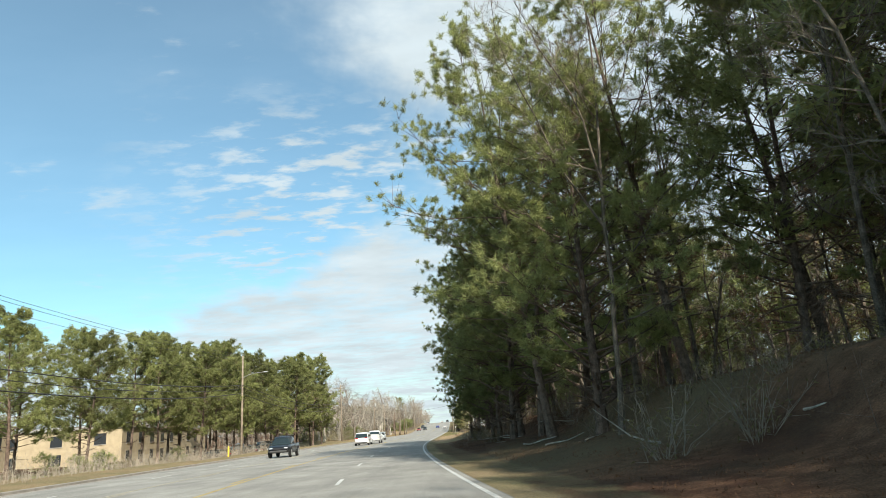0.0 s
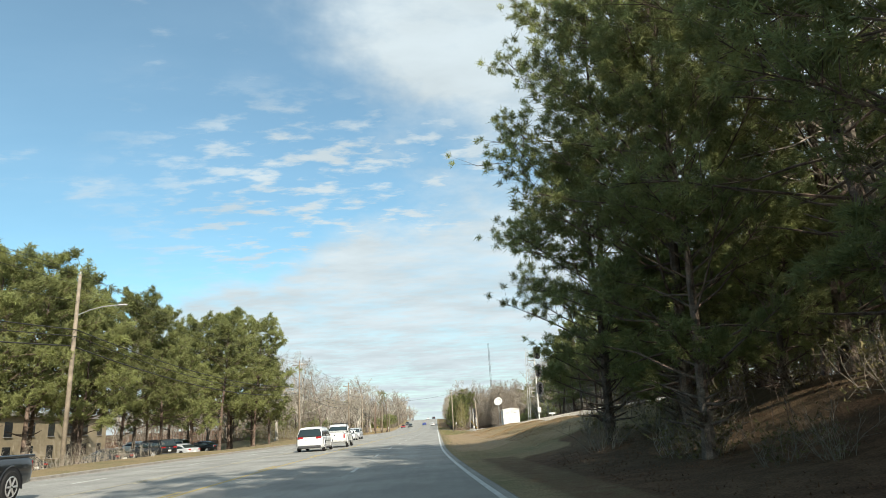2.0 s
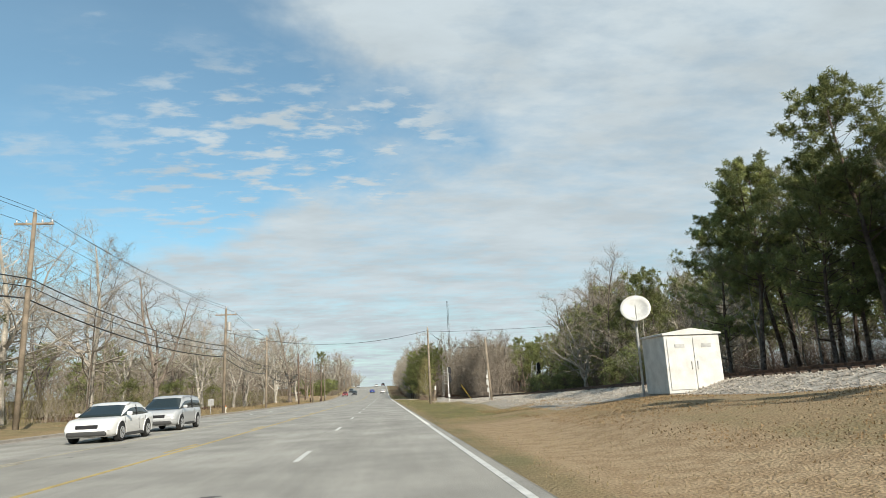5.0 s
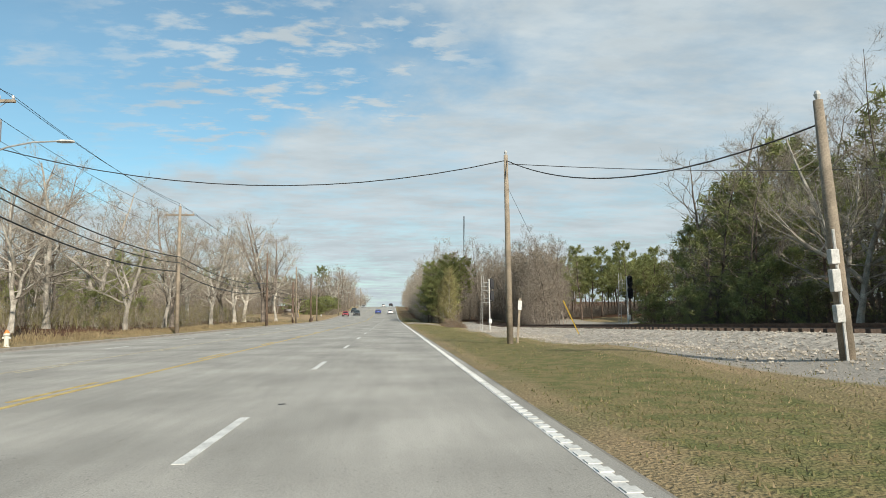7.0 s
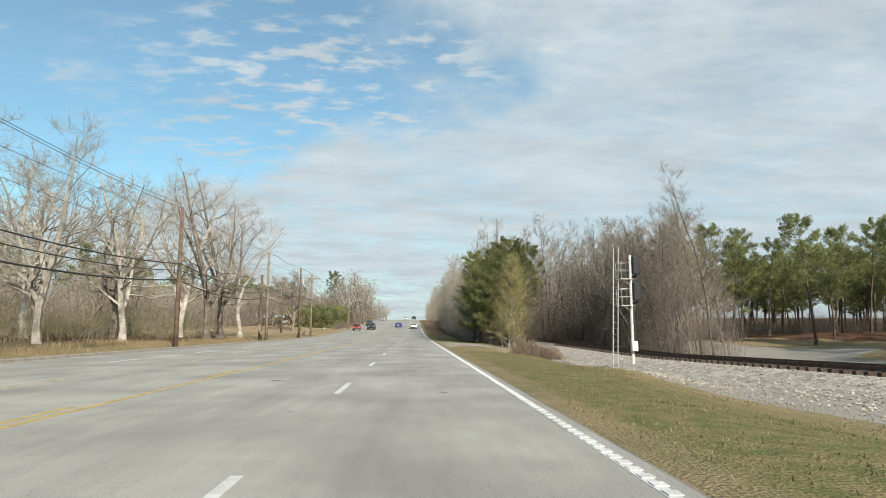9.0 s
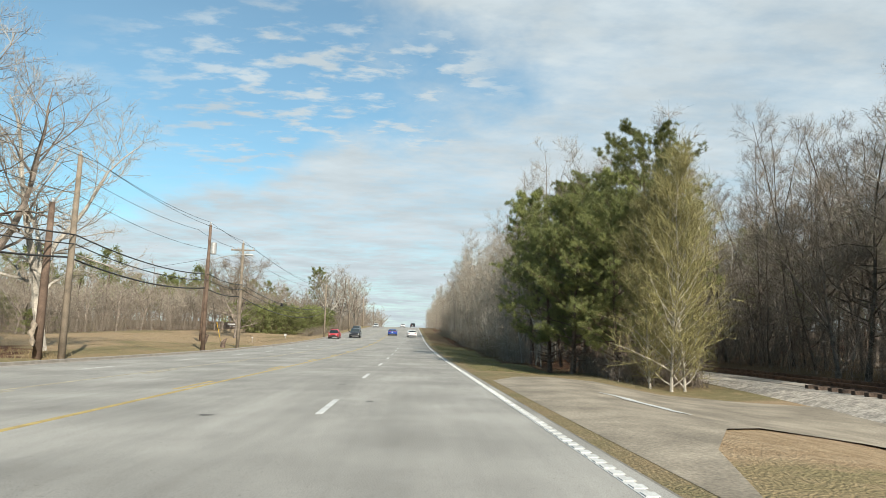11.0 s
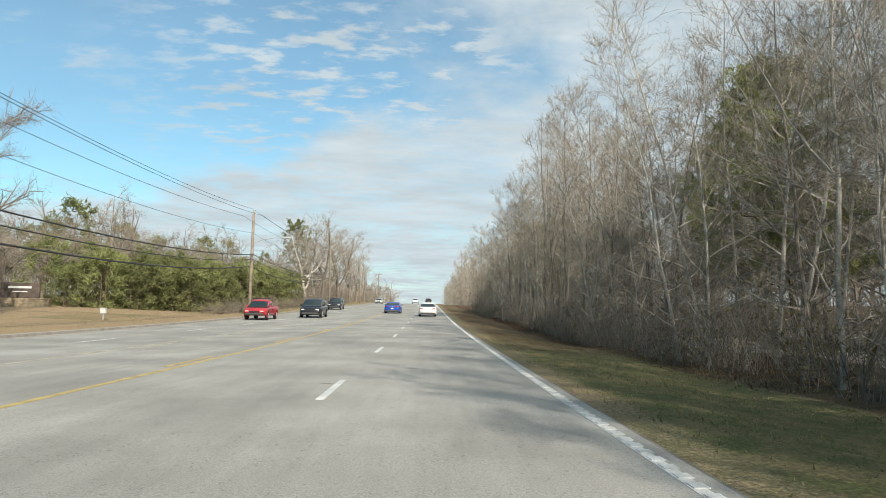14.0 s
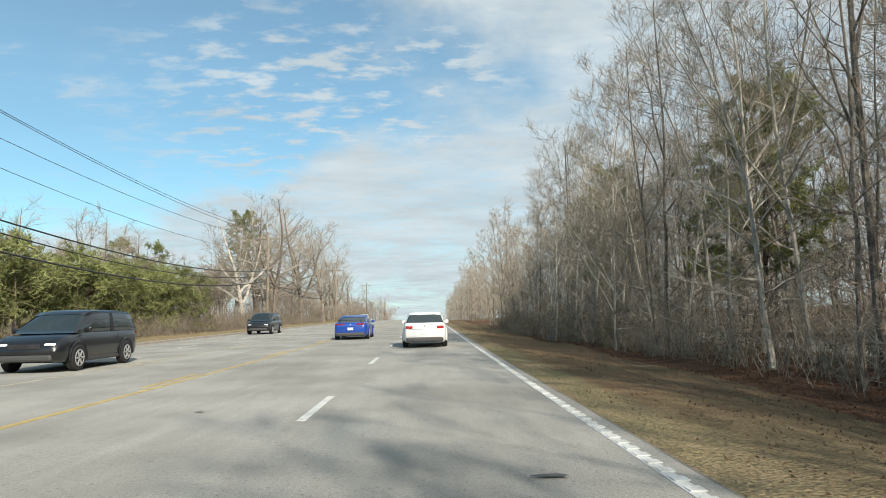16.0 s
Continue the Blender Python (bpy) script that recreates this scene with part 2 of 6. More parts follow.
M_REDLIGHT = plain("red_tail_lens", (0.30, 0.012, 0.014), 0.2, 0.0, 0.5)
M_LAMP = plain("clear_headlamp_lens", (0.75, 0.75, 0.73), 0.12, 0.0, 0.5)
M_PLATE = plain("pale_plate", (0.62, 0.62, 0.60), 0.5)
M_SIGNRED = plain("faded_orange_plastic", (0.65, 0.22, 0.06), 0.6)
M_YELLOWG = plain("yellow_guy_guard", (0.75, 0.50, 0.04), 0.5)
M_HYDRANT = plain("silver_hydrant_paint", (0.6, 0.58, 0.5), 0.5)


def ground_mat():
    """Soil, dry grass, green patches, straw and litter, laid out in the plan by soft masks."""
    m = bpy.data.materials.new("ground_soil_and_grass")
    m.use_nodes = True
    nt = m.node_tree
    N, L = nt.nodes, nt.links
    bs = N["Principled BSDF"]
    bs.inputs["Roughness"].default_value = 0.95
    bs.inputs["Specular IOR Level"].default_value = 0.1
    tc = N.new("ShaderNodeTexCoord")
    at = N.new("ShaderNodeAttribute")
    at.attribute_name = "cover"

    def noise_of(s, d=5):
        n = N.new("ShaderNodeTexNoise")
        n.inputs["Scale"].default_value, n.inputs["Detail"].default_value = s, d
        L.new(tc.outputs["Object"], n.inputs["Vector"])
        return n.outputs["Fac"]

    def two(c1, c2, fac, lo=0.4, hi=0.6):
        r = N.new("ShaderNodeMapRange")
        r.inputs["From Min"].default_value, r.inputs["From Max"].default_value = lo, hi
        L.new(fac, r.inputs["Value"])
        x = N.new("ShaderNodeMix")
        x.data_type = "RGBA"
        for k, c in (("A", c1), ("B", c2)):
            if isinstance(c, tuple):
                x.inputs[k].default_value = (*c, 1)
            else:
                L.new(c, x.inputs[k])
        L.new(r.outputs["Result"], x.inputs["Factor"])
        return x.outputs["Result"]

    n0, n1, n2, n3 = noise_of(0.035), noise_of(0.25), noise_of(2.2), noise_of(22.0, 3)
    sep = N.new("ShaderNodeSeparateColor")
    L.new(at.outputs["Color"], sep.inputs["Color"])
    grass = two((0.30, 0.225, 0.13), (0.22, 0.19, 0.10), n1)
    grass = two(grass, (0.31, 0.24, 0.14), n2, 0.5, 0.68)
    green = two((0.22, 0.18, 0.09), (0.14, 0.145, 0.06), n2)
    litter = two((0.10, 0.052, 0.032), (0.165, 0.092, 0.056), n2)
    litter = two(litter, (0.07, 0.04, 0.027), n1, 0.52, 0.7)
    litter = two(litter, (0.15, 0.12, 0.07), n0, 0.48, 0.62)
    sand = two((0.40, 0.30, 0.19), (0.32, 0.23, 0.14), n2)
    jit = N.new("ShaderNodeMath")
    jit.operation = "MULTIPLY_ADD"
    jit.inputs[1].default_value, jit.inputs[2].default_value = 0.5, -0.25
    L.new(n2, jit.inputs[0])

    def mask(ch):
        ad = N.new("ShaderNodeMath")
        L.new(sep.outputs[ch], ad.inputs[0])
        L.new(jit.outputs[0], ad.inputs[1])
        return ad.outputs[0]

    c = two(grass, green, mask("Green"), 0.35, 0.65)
    c = two(c, litter, mask("Red"), 0.35, 0.65)
    c = two(c, sand, mask("Blue"), 0.35, 0.65)
    gravel = two((0.47, 0.435, 0.38), (0.24, 0.22, 0.19), n3)
    ga = N.new("ShaderNodeMath")
    L.new(at.outputs["Alpha"], ga.inputs[0])
    L.new(jit.outputs[0], ga.inputs[1])
    c = two(c, gravel, ga.outputs[0], 0.35, 0.65)
    mul = N.new("ShaderNodeMix")
    mul.data_type, mul.blend_type = "RGBA", "MULTIPLY"
    mul.inputs["Factor"].default_value = 1.0
    fr = N.new("ShaderNodeMapRange")
    fr.inputs["From Min"].default_value, fr.inputs["From Max"].default_value = 0.3, 0.7
    fr.inputs["To Min"].default_value, fr.inputs["To Max"].default_value = 0.62, 1.25
    L.new(n3, fr.inputs["Value"])
    L.new(c, mul.inputs["A"])
    L.new(fr.outputs["Result"], mul.inputs["B"])
    L.new(mul.outputs["Result"], bs.inputs["Base Color"])
    bp = N.new("ShaderNodeBump")
    bp.inputs["Strength"].default_value, bp.inputs["Distance"].default_value = 0.7, 0.08
    L.new(n3, bp.inputs["Height"])
    L.new(bp.outputs["Normal"], bs.inputs["Normal"])
    return m


M_GROUND = ground_mat()


# ---------------------------------------------------------------- geometry helpers
BEND = 55.0


def P(X, s, z=0.0):
    """A place by its offset from the lane line and the length along the road: a slow bend up to BEND, then straight."""
    d = max(min(s - BEND, 0.0), -170.0)
    th = -KAPPA * d
    return Vector((KAPPA * d * d / 2 + X * math.cos(th), s + X * math.sin(th), z))


class Mesh:
    """Gathers vertices and faces of one part."""

    def __init__(self):
        self.v, self.f, self.n, self.mi = [], [], 0, []

    def add(self, v, f, mi=0):
        """Faces: an array of one size, a list of such arrays, or a list of index tuples."""
        v = np.asarray(v, float).reshape(-1, 3)
        self.v.append(v)
        if isinstance(f, np.ndarray):
            groups = [f]
        elif len(f) and isinstance(f[0], np.ndarray):
            groups = f
        else:
            by = {}
            for q in f:
                by.setdefault(len(q), []).append(q)
            groups = [np.array(g, dtype=np.int64) for g in by.values()]
        for g in groups:
            if len(g):
                self.f.append(g + self.n)
                self.mi.append(np.full(len(g), mi))
        self.n += len(v)

    def tube(self, pts, radii, sides=6, cap=False, mi=0):
        pts = np.asarray(pts, float)
        k = len(pts)
        r = np.broadcast_to(np.asarray(radii, float), (k,))
        tan = np.gradient(pts, axis=0)
        tan /= np.linalg.norm(tan, axis=1)[:, None] + 1e-9
        ref = np.array([1.0, 0.1, 0]) if abs(tan[0, 2]) > 0.7 else np.array([0.0, 0, 1])
        a = np.cross(tan, ref)
        a /= np.linalg.norm(a, axis=1)[:, None] + 1e-9
        b = np.cross(tan, a)
        ang = np.arange(sides) * 2 * np.pi / sides
        v = pts[:, None] + r[:, None, None] * (np.cos(ang)[None, :, None] * a[:, None] + np.sin(ang)[None, :, None] * b[:, None])
        i = np.arange(k - 1)[:, None] * sides
        j = np.arange(sides)[None]
        q = np.stack([i + j, i + (j + 1) % sides, i + sides + (j + 1) % sides, i + sides + j], -1).reshape(-1, 4)
        f = q.tolist()
        if cap:
            f += [list(range(sides))[::-1], [(k - 1) * sides + t for t in range(sides)]]
        self.add(v.reshape(-1, 3), f, mi)
        return self

    def box(self, lo, hi, m=None, bevel=0.0, mi=0):
        (x0, y0, z0), (x1, y1, z1) = lo, hi
        b = min(bevel, (x1 - x0) / 2.01, (y1 - y0) / 2.01, (z1 - z0) / 2.01)
        if b <= 0:
            v = [(x, y, z) for z in (z0, z1) for y in (y0, y1) for x in (x0, x1)]
            f = [(0, 2, 3, 1), (4, 5, 7, 6), (0, 1, 5, 4), (2, 6, 7, 3), (0, 4, 6, 2), (1, 3, 7, 5)]
        else:
            bm = bmesh.new()
            bmesh.ops.create_cube(bm, size=1)
            for w in bm.verts:
                w.co = Vector(((x0 + x1) / 2 + w.co.x * (x1 - x0), (y0 + y1) / 2 + w.co.y * (y1 - y0), (z0 + z1) / 2 + w.co.z * (z1 - z0)))
            bmesh.ops.bevel(bm, geom=bm.edges[:], offset=b, segments=2, affect="EDGES", profile=0.5)
            bm.verts.index_update()
            v = [tuple(w.co) for w in bm.verts]
            f = [tuple(w.index for w in q.verts) for q in bm.faces]
            bm.free()
        if m is not None:
            v = [tuple(m @ Vector(p)) for p in v]
        self.add(v, f, mi)
        return self

    def quad(self, a, b, c, d, mi=0):
        self.add([a, b, c, d], [(0, 1, 2, 3)], mi)
        return self

    def loft(self, rings, close=True, caps=True, mi=0):
        """Joins rings of equally many points."""
        k, n = len(rings), len(rings[0])
        f = []
        for i in range(k - 1):
            for j in range(n if close else n - 1):
                f.append((i * n + j, i * n + (j + 1) % n, (i + 1) * n + (j + 1) % n, (i + 1) * n + j))
        if caps:
            f += [tuple(range(n))[::-1], tuple((k - 1) * n + t for t in range(n))]
        self.add([p for r in rings for p in r], f, mi)
        return self

    def data(self, name, mats, smooth=False):
        me = bpy.data.meshes.new(name)
        v = np.concatenate(self.v)
        loops = np.concatenate([g.ravel() for g in self.f])
        sizes = np.concatenate([np.full(len(g), g.shape[1]) for g in self.f])
        me.vertices.add(len(v))
        me.vertices.foreach_set("co", v.astype(np.float32).ravel())
        me.loops.add(len(loops))
        me.loops.foreach_set("vertex_index", loops.astype(np.int32))
        me.polygons.add(len(sizes))
        me.polygons.foreach_set("loop_start", (np.cumsum(sizes) - sizes).astype(np.int32))
        for mt in mats:
            me.materials.append(mt)
        if len(mats) > 1:
            me.polygons.foreach_set("material_index", np.concatenate(self.mi).astype(np.int32))
        me.polygons.foreach_set("use_smooth", np.full(len(sizes), smooth))
        me.update(calc_edges=True)
        return me


def part(name, mesh, material, parent=None, label="", smooth=False):
    """One mesh object under a thing or a part."""
    ob = new(name, mesh if isinstance(mesh, bpy.types.Mesh) else mesh.data(name, material if isinstance(material, list) else [material], smooth))
    if parent is not None:
        ob.parent = parent
    if label:
        tagged(ob, label)
    return ob


def thing(name, label, category, group="", m=None):
    ob = new(name)
    ob.empty_display_size = 0.3
    if m is not None:
        ob.matrix_basis = m
    return tagged(ob, label, category, group)


def setting(ob, label="", category=""):
    return tagged(ob, label, category, kind="structure")


def smooth_step(a, b, x):
    t = np.clip((x - a) / (b - a), 0, 1)
    return t * t * (3 - 2 * t)


RAILX = 17.0
HILL_S = np.arange(0, 3600, 2.0)
HILL_G = np.interp(HILL_S, [240, 330, 440, 500], [0, 0.0335, 0.0335, 0])
HILL_Z = np.concatenate([[0], np.cumsum(HILL_G[1:] + HILL_G[:-1])])


def rise(s):
    """The road climbs a hill towards its far end."""
    return np.interp(s, HILL_S, HILL_Z)



def rail_z(s):
    return np.interp(s, [-50, 0, 55, 79, 134, 199, 230, 300, 500], [3.2, 2.6, 1.8, 1.4, 0.45, -0.55, -0.35, -0.2, -0.2])


def ground_z(X, s):
    """Height of the ground by offset and length along the road."""
    X, s = np.asarray(X, float), np.asarray(s, float)
    wob = 0.12 * np.sin(X * 0.31 + s * 0.13) + 0.08 * np.sin(X * 0.83 - s * 0.41)
    rz = rail_z(s)
    mixr = smooth_step(9.5, 13.2, X)
    bank = 0.15 * np.clip(X - 5.6, 0, None) * (1 - mixr) + (rz - 0.35) * mixr
    slope = smooth_step(5.4, 12.6, X) * (rz - 0.35)
    east_wood = -0.35 * smooth_step(4.8, 8.5, X) + 0.25 * smooth_step(9, 16, X)
    w_bank = 1 - smooth_step(26, 44, s)
    w_wood = smooth_step(222, 236, s)
    right = bank * w_bank + (1 - w_bank) * ((1 - w_wood) * slope + w_wood * east_wood)
    right = right + wob * smooth_step(5.5, 9, X) + 1.2 * smooth_step(26, 60, X)
    kerb = 0.12 + 0.05 * np.clip(-15.2 - X, 0, 18)
    left_drop = -1.2 * smooth_step(-17, -26, X) * (1 - smooth_step(100, 130, s))
    left = kerb * smooth_step(-14.9, -15.3, X) + left_drop + wob * smooth_step(-16, -20, X)
    z = np.where(X > 3.83, right, np.where(X < -14.4, left, 0.0))
    return z - 0.06 * ((X > -14.4) & (X < 3.83))


def gz(X, s):
    return float(ground_z(X, s))



# ---------------------------------------------------------------- trees
def unit(v):
    return v / (np.linalg.norm(v) + 1e-9)


def bend_line(rng, start, d, length, k, droop, wander):
    pts, p, d = [start.copy()], start.copy(), unit(d)
    for _ in range(k):
        d = unit(d + rng.normal(0, wander, 3) + np.array([0, 0, droop]))
        p = p + d * length / k
        pts.append(p.copy())
    return np.array(pts)


def slivers(rng, base, d, length, width, out):
    """Flat slim triangles from base along d. Returns their tips."""
    e = base + d * length
    sd = np.cross(d, rng.normal(0, 1, d.shape))
    sd *= width / 2 / (np.linalg.norm(sd, axis=1)[:, None] + 1e-9)
    out.add(np.stack([base - sd, base + sd, e], 1).reshape(-1, 3), np.arange(len(base) * 3).reshape(-1, 3))
    return e


def hardwood(seed, height, spread, first, limbs, subs, twigs, rad, rise=.5, crook=.14, thick=.016, fork=0.0, tw=(.3, .9), fine=1, lite=False):
    """Leafless tree: wood (stem and limbs) and spray (branchlets, twigs and twiglets)."""
    rng = np.random.default_rng(seed)
    wood, spray = Mesh(), Mesh()
    k = 10
    stem = bend_line(rng, np.array([0, 0, -0.3]), np.array([rng.normal(0, .06), rng.normal(0, .06), 1]), height * .95, k, .05, crook * .38)
    rr = rad * np.linspace(1, .1, k + 1) ** .85
    rr[0] *= 1.45
    wood.tube(stem, rr, 4 if lite else 7)
    stems = [(stem, rr, first)]
    if fork:
        i = max(2, int(k * fork))
        for q in range(2):
            a = rng.uniform(0, 6.28)
            s2 = bend_line(rng, stem[i + q % 2], np.array([math.cos(a) * .55, math.sin(a) * .55, 1.0]), height * (.92 - fork), 8, .05, crook * .75)
            r2 = rr[i] * .78 * np.linspace(1, .1, 9)
            wood.tube(s2, r2, 4 if lite else 6)
            stems.append((s2, r2, .12))
    P0, P1 = [], []
    for q in range(limbs):
        st, sr, f0 = stems[q % len(stems)]
        w = ((q // len(stems)) + rng.random()) / (limbs / len(stems))
        w = min(w, 1.0) ** .9
        x = min(f0 + (1 - f0) * w, .985) * (len(st) - 1)
        i = int(x)
        base = st[i] + (st[i + 1] - st[i]) * (x - i)
        r0 = np.interp(x, np.arange(len(sr)), sr) * .5
        az = q * 2.4 + rng.normal(0, .5)
        ln = spread * (1 - .66 * w ** 1.3) * (.72 + .28 * min(1, w * 4)) * rng.uniform(.65, 1.2)
        d = np.array([math.cos(az), math.sin(az), rise * (.45 + 1.2 * w) + rng.normal(0, .2)])
        lim = bend_line(rng, base, d, ln, 5, .045, crook)
        wood.tube(lim if not lite else lim[[0, 2, 5]], np.maximum(r0 * (np.linspace(1, .22, 6) if not lite else np.array([1, .6, .22])), thick * .5), 3)
        P0 += list(lim[2:-1])
        P1 += list(lim[3:])
        for b in range(subs):
            u = .18 + .8 * (b + rng.random()) / subs
            j = min(int(u * 5), 4)
            b2 = lim[j] + (lim[j + 1] - lim[j]) * (u * 5 - j)
            tan = unit(lim[j + 1] - lim[j])
            sidev = unit(np.cross(tan, [0, 0, 1.0])) * (1 if b % 2 else -1)
            d2 = tan * .75 + sidev * rng.uniform(.35, 1.0) + rng.normal(0, .3, 3) + np.array([0, 0, .18])
            br = bend_line(rng, b2, d2, ln * (.58 * (1 - u) + .2) * rng.uniform(.7, 1.25), 2, .05, crook * 1.3)
            if lite:
                sd = unit(np.cross(d2, rng.normal(0, 1, 3))) * thick * .6
                spray.add([br[0] - sd, br[0] + sd, br[2]], [(0, 1, 2)])
            else:
                spray.tube(br, np.maximum(r0 * .38 * np.array([1, .7, .35]), thick * .45), 3)
            P0 += [br[0], br[1], br[1]]
            P1 += [br[1], br[2], br[2]]
    P0, P1 = np.repeat(np.array(P0), twigs, 0), np.repeat(np.array(P1), twigs, 0)
    n = len(P0)
    d = P1 - P0
    d /= np.linalg.norm(d, axis=1)[:, None] + 1e-9
    d3 = d * .8 + rng.normal(0, .5, (n, 3)) + np.array([0, 0, .2])
    d3 /= np.linalg.norm(d3, axis=1)[:, None]
    b3 = P0 + (P1 - P0) * rng.random((n, 1))
    l3 = rng.uniform(*tw, (n, 1))
    slivers(rng, b3, d3, l3, thick, spray)
    if fine:
        b4, d4, l4 = (np.repeat(a, fine, 0) for a in (b3, d3, l3))
        m = len(b4)
        b4 = b4 + d4 * l4 * rng.uniform(.25, .85, (m, 1))
        d4 = d4 * .7 + rng.normal(0, .55, (m, 3)) + np.array([0, 0, .12])
        d4 /= np.linalg.norm(d4, axis=1)[:, None]
        slivers(rng, b4, d4, l4 * rng.uniform(.35, .8, (m, 1)), thick * .75, spray)
    return wood, spray


def needle_clumps(rng, centres, dirs, k, length, width, out, jitter=.30):
    """Tufts of needles as slim triangles."""
    n = len(centres)
    c = np.repeat(centres, k, 0)
    d = np.repeat(dirs, k, 0) * 0.55 + rng.normal(0, .75, (n * k, 3))
    d /= np.linalg.norm(d, axis=1)[:, None] + 1e-9
    ln = length * rng.uniform(.6, 1.15, (n * k, 1))
    side = np.cross(d, rng.normal(0, 1, (n * k, 3)))
    side /= np.linalg.norm(side, axis=1)[:, None] + 1e-9
    c = c + rng.normal(0, length * jitter, (n * k, 3)) * .8
    v = np.stack([c - side * width / 2, c + side * width / 2, c + d * ln], 1).reshape(-1, 3)
    f = np.arange(n * k * 3).reshape(-1, 3)
    out.add(v, f)


def pine_shape(seed, height, crown, spread, branches, per, k, length=0.34, width=0.05, rad=0.2, top=0.35, dead=6):
    """Pine: stem with whorled limbs, and needle tufts along the outer limbs."""
    rng = np.random.default_rng(seed)
    wood, green = Mesh(), Mesh()
    stem = bend_line(rng, np.array([0, 0, -0.3]), np.array([rng.normal(0, .03), rng.normal(0, .03), 1]), height, 9, .06, .035)
    rr = rad * np.linspace(1, .1, 10)
    rr[0] *= 1.35
    wood.tube(stem, rr, 8)
    cs, ds, tw_v = [], [], []
    for q in range(branches + dead):
        u = crown + (1 - crown) * ((q - dead + rng.random()) / branches) if q >= dead else rng.uniform(crown * .5, crown)
        x = min(u, .99) * 9
        i = int(x)
        base = stem[i] + (stem[i + 1] - stem[i]) * (x - i)
        w = (u - crown) / (1 - crown)
        ln = spread * (max(0, 1 - abs(w - .25) ** 2.3 * 1.35) if w > .25 else .75 + w) * rng.uniform(.65, 1.15) + top
        az = q * 2.4 + rng.normal(0, .4)
        d = np.array([math.cos(az), math.sin(az), rng.uniform(-.1, .45) + .5 * max(w, 0)])
        if q < dead:
            ln *= .4
        lim = bend_line(rng, base, d, ln, 4, .06, .12)
        wood.tube(lim, np.maximum(np.interp(x, np.arange(10), rr) * .32 * np.linspace(1, .25, 5), .008), 4)
        if q < dead:
            continue
        for _ in range(per):
            x2 = rng.uniform(.28, 1) ** .7 * 4
            j = min(int(x2), 3)
            b = lim[j] + (lim[j + 1] - lim[j]) * (x2 - j)
            dd = unit(unit(lim[j + 1] - lim[j]) * .8 + rng.normal(0, .7, 3) * np.array([1, 1, .5]) + np.array([0, 0, .35]))
            e = b + dd * ln * rng.uniform(.08, .30)
            sd = unit(np.cross(dd, rng.normal(0, 1, 3))) * .014
            tw_v += [b - sd, b + sd, e]
            cs.append(e - dd * length * .2)
            ds.append(dd)
    wood.add(np.array(tw_v), np.arange(len(tw_v)).reshape(-1, 3))
    for z in np.linspace(.9, 1, 5):
        cs.append(stem[-1] * z + stem[-2] * (1 - z))
        ds.append(np.array([0, 0, 1.0]))
    needle_clumps(rng, np.array(cs), np.array(ds), k, length, width, green, .30 if width < .05 else max(.34, .13 / length))
    return wood, green


def brush_shape(seed, height, stems, leafy=0):
    """Low thicket of thin stems, with a few dry leaves."""
    rng = np.random.default_rng(seed)
    wood, leaf = Mesh(), Mesh()
    cs, ds = [], []
    for _ in range(stems):
        a, r = rng.uniform(0, 6.28), rng.uniform(0, .5) ** .7
        st = bend_line(rng, np.array([math.cos(a) * r, math.sin(a) * r, -.1]), np.array([math.cos(a) * .45, math.sin(a) * .45, 1]), height * rng.uniform(.5, 1.1), 4, .02, .16)
        wood.tube(st, [.014, .012, .010, .008, .005], 3)
        for _ in range(7):
            j = rng.integers(0, 4)
            b = st[j] + (st[j + 1] - st[j]) * rng.random()
            e = b + unit(rng.normal(0, 1, 3) + np.array([0, 0, .7])) * height * rng.uniform(.1, .3)
            wood.tube([b, e], [.008, .004], 3)
            cs.append(e)
            ds.append(unit(e - b))
    if leafy:
        needle_clumps(rng, np.array(cs), np.array(ds), leafy, .16, .06, leaf)
    return wood, leaf


class Kind:
    """A tree built once, and copied about the plan."""

    def __init__(self, name, shape, mats, label, category, parts=("trunk", "crown")):
        self.shape, self.mats, self.name = shape, mats, name
        self.meshes = [s.data(name + "_" + n, [m]) for s, m, n in zip(shape, mats, parts) if s.n]
        self.label, self.category, self.parts, self.first = label, category, parts, None

    def put(self, m, group="", label=""):
        ob = thing(self.name, label or self.label, self.category, group, m)
        for me, n in zip(self.meshes, self.parts):
            part(n, me, None, ob)
        return ob


def woods(name, kinds, spots, label):
    """Many far trees that nobody could count, as one piece of stuff. Spots: place, turn, size."""
    out = Mesh()
    mats, V, F, MI, n = [], [], [], [], 0
    for kd in kinds:
        for mt in kd.mats:
            if mt not in mats:
                mats.append(mt)
    cache = [[(np.concatenate(s.v), s.f, mats.index(mt)) for s, mt in zip(kd.shape, kd.mats) if s.n] for kd in kinds]
    for i, (p, turn, size) in enumerate(spots):
        c, s = math.cos(turn) * size, math.sin(turn) * size
        for v, f, mi in cache[i % len(kinds)]:
            w = np.stack([v[:, 0] * c - v[:, 1] * s, v[:, 0] * s + v[:, 1] * c, v[:, 2] * size], 1) + np.array(p)
            out.add(w, f, mi)
    ob = new(name, out.data(name, mats))
    return tagged(ob, label, "woods", kind="stuff")


